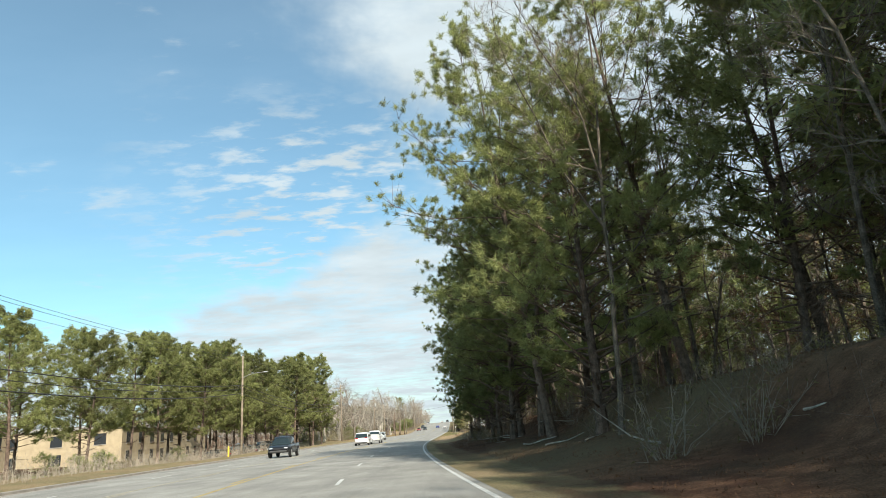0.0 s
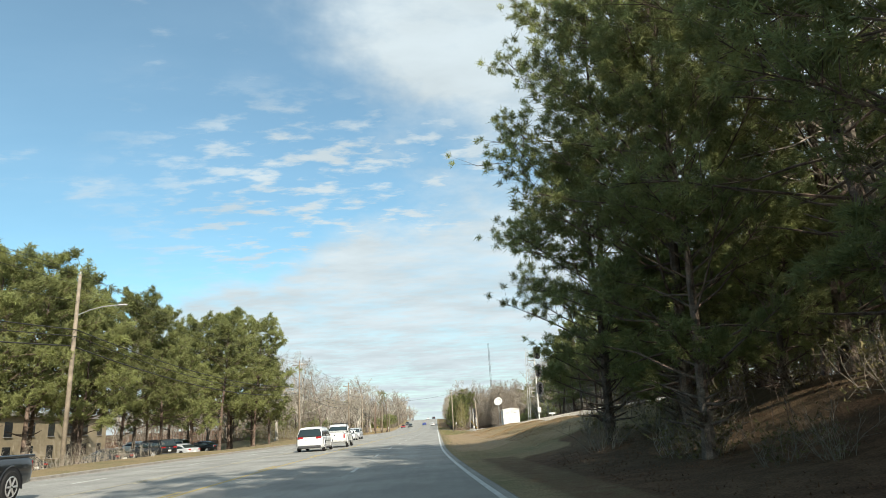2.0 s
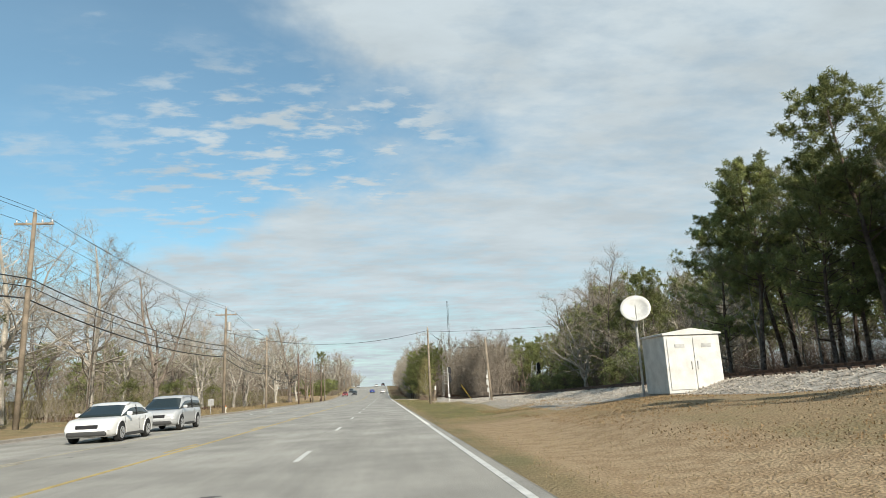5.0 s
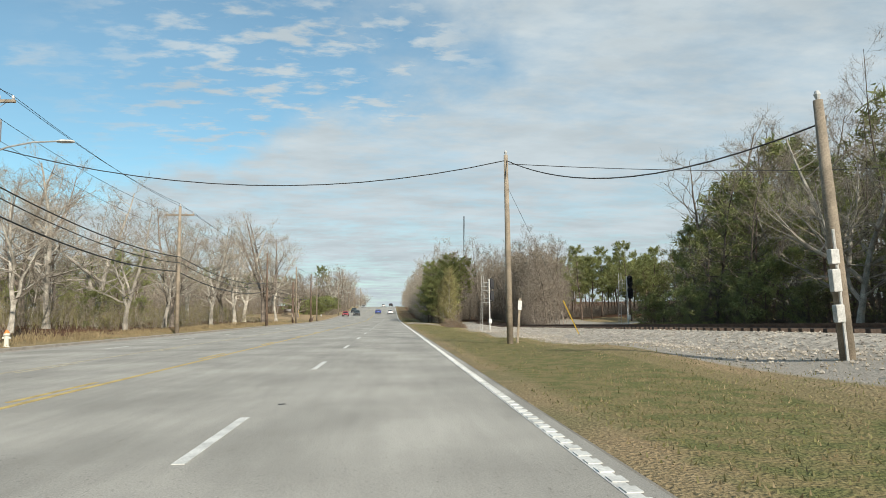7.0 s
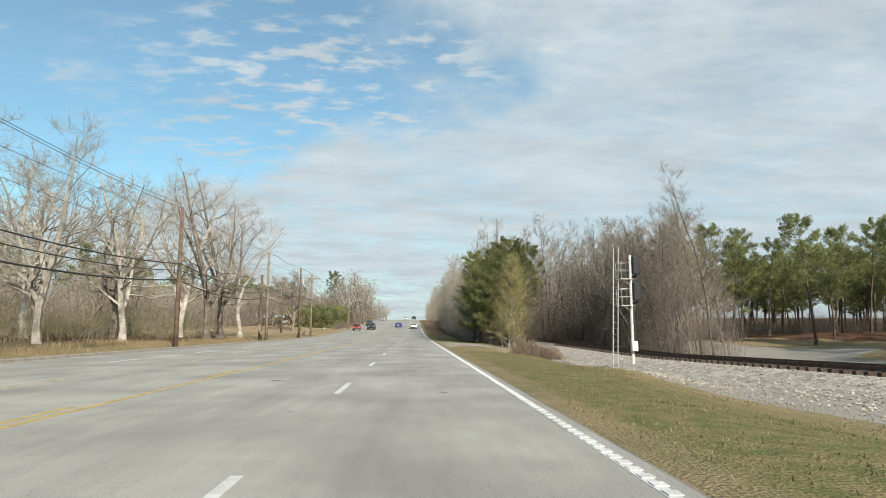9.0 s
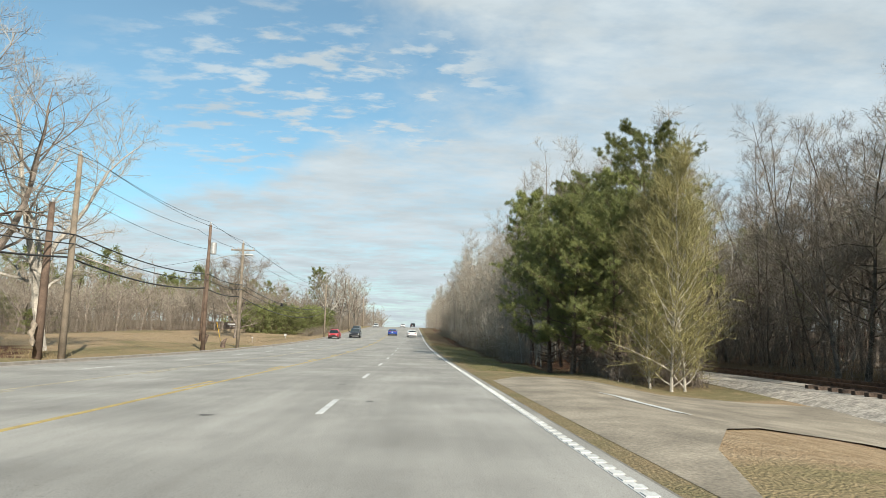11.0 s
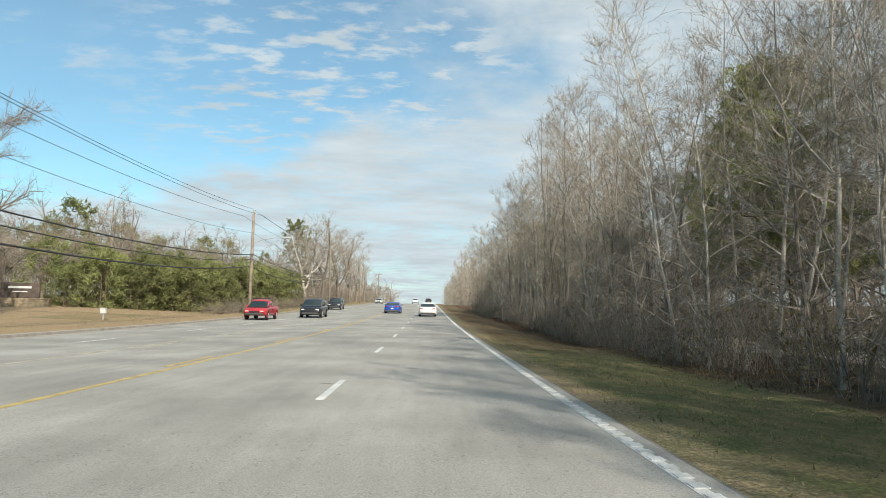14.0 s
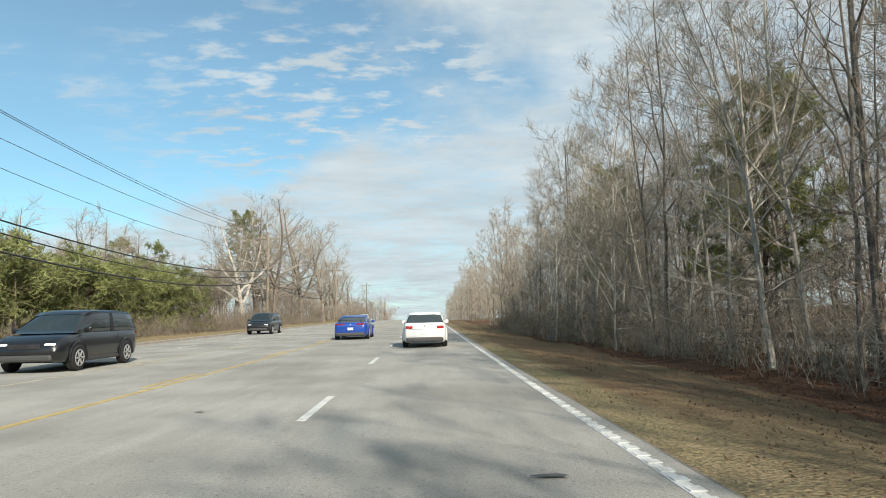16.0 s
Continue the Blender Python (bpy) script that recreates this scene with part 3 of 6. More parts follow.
SLIM = [Kind("bare_tree", hardwood(10 + i, h, sp, f0, lm, 5, 3, rd, rs, .15, .011, fk, (.3, .8), 2), (M_PALEBARK if i != 2 else M_BARK, M_TWIGPALE),
             "slender leafless tree with a grey trunk and a haze of twigs", "tree") for i, (h, sp, fk, f0, lm, rd, rs) in enumerate([(17, 3.7, 0, .12, 34, .085, .7), (15, 3.2, .35, .10, 36, .075, .65), (18.5, 3.9, .45, .18, 36, .095, .75), (13, 3.4, .22, .05, 36, .065, .5), (16, 3.4, 0, .08, 38, .07, .6)])]
WIDE = [Kind("bare_tree", hardwood(30 + i, h, sp, .2, 42, 5, 3, rd, .55, .2, .014, .26, (.3, .95), 2), (M_PALEBARK if i != 1 else M_BARK, M_TWIGPALE),
             "broad leafless hardwood with pale forking limbs", "tree") for i, (h, sp, rd) in enumerate([(14, 5.2, .27), (17, 5.6, .30), (12, 4.8, .21)])]
LITE = [Kind("bare_tree", hardwood(50 + i, h, 3.4, .06, 22, 3, 3, .09, .65, .11, .022, lite=True, tw=(.5, 1.3)), (M_BARK, M_TWIGPALE), "leafless tree in a dense wood", "tree") for i, h in enumerate([14, 16, 12])]
PINE = [Kind("pine_tree", pine_shape(70 + i, h, cr, sp, br, 15, 30, .35, .070, rd), (M_PINEBARK, M_NEEDLE),
             "tall pine with a dark straight trunk and dense needle tufts", "tree") for i, (h, cr, sp, br, rd) in enumerate([(17, .27, 4.2, 66, .22), (19, .34, 4.0, 62, .24), (15, .22, 4.3, 66, .18), (20, .43, 4.2, 56, .25)])]
PINEMID = [Kind("pine_tree", pine_shape(80 + i, h, cr, sp, 38, 9, 14, .62, .12, .22, dead=3), (M_PINEBARK, M_NEEDLE),
                "pine in a crowded stand with a dark trunk", "tree") for i, (h, cr, sp) in enumerate([(17, .3, 3.8), (19, .4, 4.0)])]
EDGEPINE = [Kind("pine_tree", pine_shape(90 + i, h, cr, sp, 62, 22, 50, .27, .031, .2, dead=18), (M_PINEBARK, M_NEEDLE),
                 "pine at the wood's edge with long drooping needled limbs", "tree") for i, (h, cr, sp) in enumerate([(17, .19, 5.2), (13, .15, 4.4), (20, .27, 6.2)])]
PINELITE = [Kind("pine_tree", pine_shape(110 + i, h, .33, 4.2, 26, 6, 8, 1.0, .22, .2, dead=2), (M_PINEBARK, M_NEEDLE), "pine in a dense stand", "tree") for i, h in enumerate([17, 15])]
SAPLING = [Kind("young_pine", pine_shape(130 + i, h, .05, 1.7, 24, 6, 9, .46, .075, .06, .3, dead=0), (M_PINEBARK, M_SAPLING), "young bright green pine, bushy to the ground", "tree") for i, h in enumerate([4.6, 3.8])]
def mound_shape(seed, rx, ry, height, canes):
    """Dome of arching canes."""
    rng = np.random.default_rng(seed)
    wood, leaf = Mesh(), Mesh()
    for _ in range(canes):
        a, r = rng.uniform(0, 6.28), rng.random() ** .6
        b = np.array([math.cos(a) * r * rx * .75, math.sin(a) * r * ry * .75, -.1])
        hh = height * (1 - .75 * r * r) * rng.uniform(.55, 1.2) + .15
        a2 = a + rng.normal(0, .9)
        e = b + np.array([math.cos(a2) * rx * rng.uniform(.15, .5), math.sin(a2) * ry * rng.uniform(.15, .5), 0])
        st = np.array([b, b + (e - b) * .2 + [0, 0, hh * .7], b + (e - b) * .55 + [0, 0, hh], e + [0, 0, hh * rng.uniform(.3, 1.0)]])
        wood.tube(st, [.012, .010, .008, .004], 3)
        for _ in range(7):
            j = rng.integers(0, 3)
            p = st[j] + (st[j + 1] - st[j]) * rng.random()
            leaf.tube([p, p + unit(rng.normal(0, 1, 3) + [0, 0, .4]) * rng.uniform(.15, .5)], [.006, .003], 3)
    return wood, leaf


BRAMBLE = Kind("bramble_bush", mound_shape(5, 1.9, 1.7, 1.55, 420), (M_TWIG, M_CANE), "domed tangle of brown bramble canes", "bush", ("wood", "spray"))
BRUSH = [Kind("bare_bush", brush_shape(150 + i, h, 18, lf), (M_TWIG, M_BRUSH), "tangled leafless roadside bush", "bush", ("wood", "foliage")) for i, (h, lf) in enumerate([(2.0, 0), (2.6, 2), (1.6, 3)])]
DARKBARE = [Kind("bare_tree", k.shape, (M_DARKBARK, M_TWIG), "leafless tree with a dark trunk and crooked limbs on the bank", "tree") for k in (SLIM[0], SLIM[2], SLIM[4])] + [Kind("bare_tree", hardwood(33 + i, 17, 5.4, .18, 30, 5, 3, .17, .5, .18, .015, fk), (M_DARKBARK, M_TWIG), "leafless hardwood with a dark trunk and spreading limbs", "tree") for i, fk in enumerate((.35, 0))]
LITEWIDE = [Kind("bare_tree", hardwood(60 + i, h, sp, .14, 21, 3, 3, .2, .6, .17, .034, .28, (.6, 1.6), lite=True), (M_BARK, M_TWIGPALE if i else M_TWIG), "rounded leafless tree in a dense wood", "tree") for i, (h, sp) in enumerate([(13, 4.8), (11, 4.4), (15, 5.2)])]
SHADE = Kind("shade_tree", hardwood(203, 11.2, 5.8, .13, 62, 6, 5, .3, .75, .14, .018, .16, (.3, .95), 2), (M_BARK, M_TWIG), "broad round leafless shade tree on the lawn", "tree")
OLIVE = Kind("olive_tree", hardwood(171, 9.5, 3.0, .04, 76, 6, 4, .06, 1.1, .12, .015, 0, (.3, .8)), (M_PALEBARK, M_OLIVETWIG), "small upright tree with fine olive-yellow twigs", "tree")
DOME = [Kind("bare_tree", hardwood(240 + i, h, 4.6, .05, 46, 5, 4, .12, .95, .12, .016, .15, (.35, 1.0), 2), (M_BARK, M_TWIG), "rounded leafless tree thick with brown twigs", "tree") for i, h in enumerate((11.5, 9.5))]
OAK = Kind("oak_tree", pine_shape(180, 15, .22, 4.6, 54, 18, 22, .15, .075, .2, .6, 6), (M_DARKBARK, M_DEADLEAF), "oak still holding its dry brown leaves", "tree")


# ---------------------------------------------------------------- ground, road, kerb, markings
def strip(name, x0, x1, s0, s1, z, material, step=4.0, thick=0.0, parent=None, label=""):
    """A band along the road, with real thickness if asked."""
    n = max(1, int(round((s1 - s0) / step)))
    ms = Mesh()
    rings = []
    for i in range(n + 1):
        s = s0 + (s1 - s0) * i / n
        a, b = P(x0, s), P(x1, s)
        zr = road_z(s)
        rings.append([(a.x, a.y, zr + z), (b.x, b.y, zr + z), (b.x, b.y, zr + z - max(thick, .02)), (a.x, a.y, zr + z - max(thick, .02))])
    ms.loft([r[::-1] for r in rings])
    return part(name, ms, material, parent, label)


def road_z(s):
    d = max(min(s - BEND, 0.0), -170.0)
    return GRADE * d * d / 2 + float(rise(s))


def spread(points):
    return np.array(sorted(set(round(float(v), 3) for v in points)))


gx = spread(list(np.arange(-60, -15.6, 1.5)) + [-15.3, -15.1, -14.9, -14.45, -14.0, -8, -2, 3.72, 3.85] + list(np.arange(4.8, 20, .5)) + list(np.arange(20, 70, 2.5)) + [80, 100, 140, 200, 300, 500, 900, -80, -100, -140, -200, -300, -500, -900])
gs = spread(list(np.arange(-110, 430, 2.0)) + list(np.arange(430, 700, 15)) + [-130, -160, -200, -300, -600, 800, 1000, 1400, 2200, 3500])
XX, SS = np.meshgrid(gx, gs)
ZZ = ground_z(XX, SS)
dd = np.clip(SS - BEND, -170, 0)
th = -KAPPA * dd
fade = 1 - smooth_step(120, 400, np.abs(XX))
GX = KAPPA * dd * dd / 2 + XX * np.cos(th * fade)
GY = SS + XX * np.sin(th * fade)
ZZ = ZZ + GRADE * dd * dd / 2 + rise(SS)
nr, nc = XX.shape
ii, jj = np.meshgrid(np.arange(nr - 1), np.arange(nc - 1), indexing="ij")
q0 = (ii * nc + jj).ravel()
gm = Mesh()
gm.add(np.stack([GX, GY, ZZ], -1).reshape(-1, 3), np.stack([q0, q0 + 1, q0 + nc + 1, q0 + nc], 1))
ground = part("ground", gm, M_GROUND, None, smooth=True)
setting(ground, "dry winter grass, soil and leaf litter beside the road", "ground")
away = smooth_step(14, 26, np.abs(XX))
XW = XX + away * (3.5 * np.sin(SS * .13 + XX * .05) + 2.0 * np.sin(SS * .37 + 1.0))
SW = SS + away * (6.0 * np.sin(XX * .12 + .6) + 3.0 * np.sin(XX * .31 + SS * .05))
litter = ((XW > 6.2) & (SW < 31 + 3 * np.sin(XX * .9) + 2 * np.sin(XX * 2.3))) | ((XW > 8.3) & (SW > 228)) | ((XW > 21) & (SW > 34) & ~((XW < 64) & (SW > 184) & (SW < 264))) | ((XW < -17) & (SW > 120) & (SW < 236)) | ((XW < -24) & (SW > 320)) | ((XW < -45))
litter = np.clip(litter.astype(float) + .55 * ((XX > 4.3) & (XX <= 6.2) & (SS < 34)) + .52 * ((XX > 4.4) & (XX <= 8.3) & (SS > 284)) + .30 * ((XX > 7.5) & (XX < 14) & (SS > 44) & (SS < 112)), 0, 1)
green = ((XX > 4) & (XX < 8.5) & (SS > 105) & (SS < 200)) * .75 + ((XX > 4) & (XX < 8.5) & (SS > 228) & (SS < 290)) * .85 + ((XX < -15) & (XX > -40) & (SS > 236) & (SS < 290)) * .35
sand = ((XX > 4) & (XX < 24) & (SS > 209) & (SS < 223)) * .95 + ((XX > 4.5) & (XX < 8.0) & (SS > 40) & (SS < 100)) * .7 + ((XX >= 8.0) & (XX < 13) & (SS > 34) & (SS < 112)) * .48 + ((XX < -15) & (XX > -19) & (SS > 270) & (SS < 330)) * .55 + ((XW <= -19) & (XW > -36) & (SW > 236) & (SW < 320)) * .62 + ((XX > 7.4) & (XX < 9.4) & (SS > 104) & (SS < 205)) * .45 + ((XX > -2) & (XX < 6) & (SS > 30) & (SS < 60)) * .3
gravel = ((XX > 8.9) & (XX < 15) & (SS > 100) & (SS < 207)) * .95 + ((XX > 12.1) & (XX < 15) & (SS > 42) & (SS <= 100)) * .9 + ((XW > 15) & (XW < 36) & (SW > 184) & (SW < 236) & (SW < 150 + 3 * XW)) * .8
col = ground.data.color_attributes.new("cover", "FLOAT_COLOR", "POINT")
col.data.foreach_set("color", np.stack([litter.ravel(), np.clip(green, 0, 1).ravel(), np.clip(sand, 0, 1).ravel(), gravel.ravel()], 1).astype(np.float32).ravel())

setting(strip("road", -14.05, 3.80, -110, 900, 0.0, M_ASPHALT, 3.0, .12), "worn pale grey asphalt road of five lanes", "road")
road_shoulder = setting(strip("shoulder", 3.80, 4.02, -110, 900, -.004, M_SHOULDER, 3.0, .12), "narrow ragged asphalt shoulder", "shoulder")
kerb = setting(strip("kerb", -14.55, -14.05, -110, 900, .11, M_KERB, 3.0, .25), "low concrete kerb along the far side of the road", "kerb")
setting(strip("gutter", -14.05, -13.6, -110, 900, .006, M_KERB, 3.0, .02), "pale concrete gutter pan", "gutter")
setting(strip("edge_line", 3.50, 3.62, -110, 900, .005, M_WHITE, 3.0), "solid white road edge line", "road marking")
setting(strip("yellow_line", -3.88, -3.75, -110, 900, .005, M_YELLOW, 3.0), "solid yellow line beside the turning lane", "road marking")
setting(strip("yellow_line", -7.64, -7.51, -110, 900, .005, M_YELLOWOLD, 3.0), "faded yellow line beside the turning lane", "road marking")
# rumble strips ride on the edge line in two stretches
rumble = Mesh()
for s in np.arange(100, 330, .30):
    a = P(3.52, s)
    rumble.box((a.x, a.y, road_z(s) + .004), (a.x + .125, a.y + .16, road_z(s) + .014))
setting(part("rumble_strip", rumble, M_WHITE), "raised white rumble ribs along the edge line", "road marking")


def dashes(name, X, starts, length, material, label, group):
    for s in starts:
        setting(tagged(strip(name, X - .06, X + .06, s - length / 2, s + length / 2, .006, material, 1.5), group=group), label, "road marking")


LANE = [65.7 - 11.9 * i for i in range(1, 14)] + [65.7 + 11.7 * i for i in range(0, 5)] + [124.3 + 10.01 * i for i in range(0, 34)]
dashes("lane_dash", 0.0, LANE, 2.6, M_WHITE, "white painted lane dash, slightly worn", "lane dashes")
dashes("far_lane_dash", -10.4, [s + 3 for s in LANE], 2.6, M_WHITE, "white painted lane dash, slightly worn", "far lane dashes")
dashes("yellow_dash", -4.1, [s + 5 for s in LANE], 3.0, M_YELLOW, "yellow dash inside the turning lane", "yellow dashes")
dashes("yellow_dash", -7.28, [s + 1 for s in LANE], 3.0, M_YELLOWOLD, "faded yellow dash inside the turning lane", "yellow dashes")
# cracks and small patches of the road surface
rc = random.Random(3)
cracks = Mesh()
for s in np.arange(-40, 420, 2.1):
    X = rc.choice([-1.7, -.15, -.15, -2.3, .9, 2.6, -5.5, -9, -6.5]) + rc.uniform(-.5, .5)
    w, ln = rc.uniform(.05, .22), rc.uniform(.03, .10)
    p = P(X, s + rc.uniform(-1.5, 1.5), road_z(s))
    k = 7
    ring = [(p.x + w * math.cos(i * 6.283 / k) * rc.uniform(.5, 1), p.y + ln * math.sin(i * 6.283 / k) * rc.uniform(.5, 1.2), p.z + .004) for i in range(k)]
    cracks.add(ring, [tuple(range(k))])
for s0 in np.arange(-30, 420, 21.0):
    X = rc.choice([-.2, -.25, -3.4, -5.1])
    pts = []
    for i in range(8):
        q = P(X + rc.uniform(-.05, .05), s0 + i * rc.uniform(.7, .9), road_z(s0) + .003)
        pts.append(np.array(q))
    for a, b in zip(pts[:-1], pts[1:]):
        cracks.quad(a + [-.004, 0, 0], a + [.004, 0, 0], b + [.004, 0, 0], b + [-.004, 0, 0])
tagged(setting(part("road_cracks", cracks, M_TAR), "dark cracks and patched chips in the asphalt", "road wear"), kind="stuff")


# ---------------------------------------------------------------- railway
ballast = Mesh()
rings = []
for s in np.arange(38, 420, 5.0):
    z, c = float(rail_z(s) + rise(s)), RAILX
    rings.append([(c + 4.2, s, z - .8), (c + 2.2, s, z + .12), (c - 2.2, s, z + .12), (c - 3.2, s, z - .16), (c - 5.2, s, z - .62), (c - 6.6, s, z - 1.6)][::-1])
ballast.loft(rings, close=False, caps=False)
setting(part("ballast_bed", ballast, M_BALLAST, smooth=True), "pale grey gravel bed under the railway track", "ballast")
rs = np.random.default_rng(4)
stones = Mesh()
ico = np.array([(1, 0, 0), (-1, 0, 0), (0, 1, 0), (0, -1, 0), (0, 0, 1), (0, 0, -1)], float)
icf = np.array([(0, 2, 4), (2, 1, 4), (1, 3, 4), (3, 0, 4), (2, 0, 5), (1, 2, 5), (3, 1, 5), (0, 3, 5)])
for _ in range(15000):
    s = rs.uniform(48, 208)
    lo = 9.2 if s > 105 else 12.8
    X = rs.uniform(lo, 15.2)
    if X < 11.8 and rs.random() < (11.8 - X) / 3:
        continue
    z = max(gz(X, s), float(np.interp(X, [RAILX - 5.2, RAILX - 3.2, RAILX - 2.2], [rail_z(s) - .62, rail_z(s) - .16, rail_z(s) + .12])))
    r = rs.uniform(.025, .06)
    stones.add(ico * r * rs.uniform(.6, 1.2, (6, 3)) + np.array([X, s, z + r * .35]), icf)
tagged(part("ballast_stones", stones, M_BALLAST), "loose pale grey ballast stones beside the track", "stones", kind="stuff")
rail_track = thing("railway_track", "single railway track with rusty rails on timber ties", "railway", m=pose(0, 0, 0))
for side in (-.75, .75):
    rl = Mesh()
    sec = [(-.06, 0), (.06, 0), (.06, .02), (.012, .035), (.012, .11), (.036, .12), (.036, .16), (-.036, .16), (-.036, .12), (-.012, .11), (-.012, .035), (-.06, .02)]
    rl.loft([[(RAILX + side + a, s, float(rail_z(s) + rise(s)) + .24 + b) for a, b in sec] for s in np.arange(38, 421, 8.0)])
    part("rail", rl, M_RAIL, rail_track)
tie_me = Mesh().box((-1.3, -.11, 0), (1.3, .11, .17), bevel=.012).data("tie", [M_TIE])
for s in np.arange(50, 225, .62):
    t = part("tie", tie_me, None, rail_track)
    t.matrix_basis = pose(RAILX + rs.normal(0, .02), s, float(rail_z(s)) + .08, 0, 0, rs.normal(0, 1))


# ---------------------------------------------------------------- vehicles
def car(kind, paint, label, category, m, dims, group=""):
    """Road vehicle facing +y with its centre on the ground at the origin."""
    Lg, Wd, Ht, belt, hood, clear = dims
    h, w = Lg / 2, Wd / 2
    root = thing(kind, label, category, group, m)
    pick, tall = "pickup" in kind, kind in ("minivan", "suv", "van")

    def add(name, ms, mt, lb="", parent=None, smooth=False):
        return part(name, ms, mt, parent or root, lb, smooth)

    # side outline of the lower body, from the tail to the nose
    tail = belt + (.06 if kind in ("sedan", "coupe") else .0)
    ctl_y = [-h, -h + .05, -h + .30, -h * .35, h * .30, h * .46, h - .45, h - .12, h]
    ctl_t = [tail - .20, tail - .06, tail, belt, belt, hood + .03, hood - .06, hood - .2, hood - .36]
    ys = np.concatenate([np.linspace(-h, -h + .3, 7), np.linspace(-h + .45, h - .6, 12), np.linspace(h - .45, h, 7)])
    fine = np.interp(ys, ctl_y, ctl_t)
    fine[1:-1] = fine[1:-1] * .6 + (fine[:-2] + fine[2:]) * .2
    rings = []
    for y, zt in zip(ys, fine):
        e = max(0, (abs(y) - (h - .55)) / .55)
        ww = w * (1 - .15 * e ** 2.6)
        zb = clear + .16 * e ** 3
        half = [(ww * .80, zb), (ww * .93, zb + .035), (ww * .985, zb + .13), (ww, zb + (zt - zb) * .45), (ww * .995, zb + (zt - zb) * .68), (ww * .965, zt - .09), (ww * .915, zt - .025), (ww * .80, zt)]
        rings.append([(x, y, z) for x, z in half] + [(-x, y, z) for x, z in half[::-1]])
    add("body", Mesh().loft(rings[::-1]), paint, smooth=True)

    # glasshouse
    c0, r1, r2, c3 = {"sedan": (-h + .50, -h + 1.35, .30, 1.30), "coupe": (-h + .40, -h + 1.55, .05, 1.10), "pickup_truck": (-.34, -.22, .62, 1.42)}.get(kind, (-h + .05, -h + .36, .55, 1.55))
    cy = np.concatenate([np.linspace(c0, r1, 6), np.linspace(r1, r2, 7)[1:], np.linspace(r2, c3, 6)[1:]])
    prof = np.interp(cy, [c0, r1, (r1 + r2) / 2, r2, c3], [0, .94, 1.0, .96, 0])
    prof[1:-1] = prof[1:-1] * .5 + (prof[:-2] + prof[2:]) * .25
    sec = [(1.0, -.08), (.985, .22), (.94, .58), (.885, .82), (.80, .95), (.45, 1.0)]
    wb = w * .915

    def cabin(y, f, grow=0.0):
        pts = []
        for a, b in sec:
            x = wb * (1 - (1 - a) * min(1, f * 1.1 + .15)) + grow
            pts.append((x, y, belt - .03 + (Ht - belt + .03) * max(b, -.05) * f + grow * (b > .8)))
        return pts + [(-x, y_, z) for x, y_, z in pts[::-1]]

    cab = [cabin(y, f) for y, f in zip(cy, prof)]
    add("glasshouse", Mesh().loft(cab[::-1]), M_GLASS, "dark tinted glass", smooth=True)
    out_ = [cabin(y, f, .010) for y, f in zip(cy, prof)]
    lo, hi = 4, len(cy) - 5
    add("roof", Mesh().loft([r[3:9] for r in out_[lo:hi + 1]][::-1], close=False, caps=False), paint, smooth=True)
    for k, sl in ((0, slice(2, 5)), (1, slice(7, 10))):
        add("roof_pillar", Mesh().loft([r[sl] for r in out_][::-1], close=False, caps=False), paint, smooth=True)
        mid = len(cy) // 2
        sd = slice(0, 4) if k == 0 else slice(8, 12)
        if not pick:
            for q in ((mid,) if kind != "minivan" else (mid - 3, mid)):
                a, b = out_[q], out_[q + 1]
                mx = [tuple(np.array(p_) * .55 + np.array(q_) * .45) for p_, q_ in zip(a, b)]
                add("door_pillar", Mesh().loft([mx[sd], a[sd]], close=False, caps=False), M_BLACK, "black door pillar")
    for sx in (1, -1):
        add("mirror", Mesh().box((w * .97 if sx > 0 else -w - .17, c3 - .50, belt - .02), (w + .17 if sx > 0 else -w * .97, c3 - .38, belt + .13), bevel=.04), paint)
        for yd in ((r1 + r2) / 2 + .05, r1 + .15):
            add("door_handle", Mesh().box((sx * w * .99 - .02, yd - .1, belt - .20), (sx * w * .99 + .02, yd + .1, belt - .165), bevel=.012), paint if not pick else M_BLACK)
        for yd in (c3 - .25, (r1 + r2) / 2 - .12, r1 - .1):
            add("door_seam", Mesh().box((sx * w * .998 - .004, yd - .006, clear + .2), (sx * w * .998 + .004, yd + .006, belt - .06)), M_BLACK, "thin dark door gap")
        add("sill", Mesh().box((sx * w * .95 - .04, -h * .45, clear - .02), (sx * w * .95 + .04, h * .45, clear + .10), bevel=.03), M_CHROME, "dark lower sill")
        xa, xb = w * .50, w * .83
        add("headlamp", Mesh().box((min(sx * xa, sx * xb), h - .24, hood - .36), (max(sx * xa, sx * xb), h - .05, hood - .24), bevel=.04), M_LAMP)
        if pick:
            bx = (w * .74, -h - .02, tail - .44), (w * .865, -h + .12, tail - .10)
        elif tall:
            bx = (w * .46, -h - .02, tail - .17), (w * .862, -h + .14, tail - .03)
        elif kind == "coupe":
            bx = (w * .34, -h - .015, tail - .17), (w * .855, -h + .12, tail - .09)
        else:
            bx = (w * .54, -h - .018, tail - .25), (w * .862, -h + .14, tail - .13)
        (ax_, ay, az), (bx_, by, bz) = bx
        if sx < 0:
            ax_, bx_ = -bx_, -ax_
        add("tail_light", Mesh().box((ax_, ay, az), (bx_, by, bz), bevel=.035), M_REDLIGHT, "red tail light")
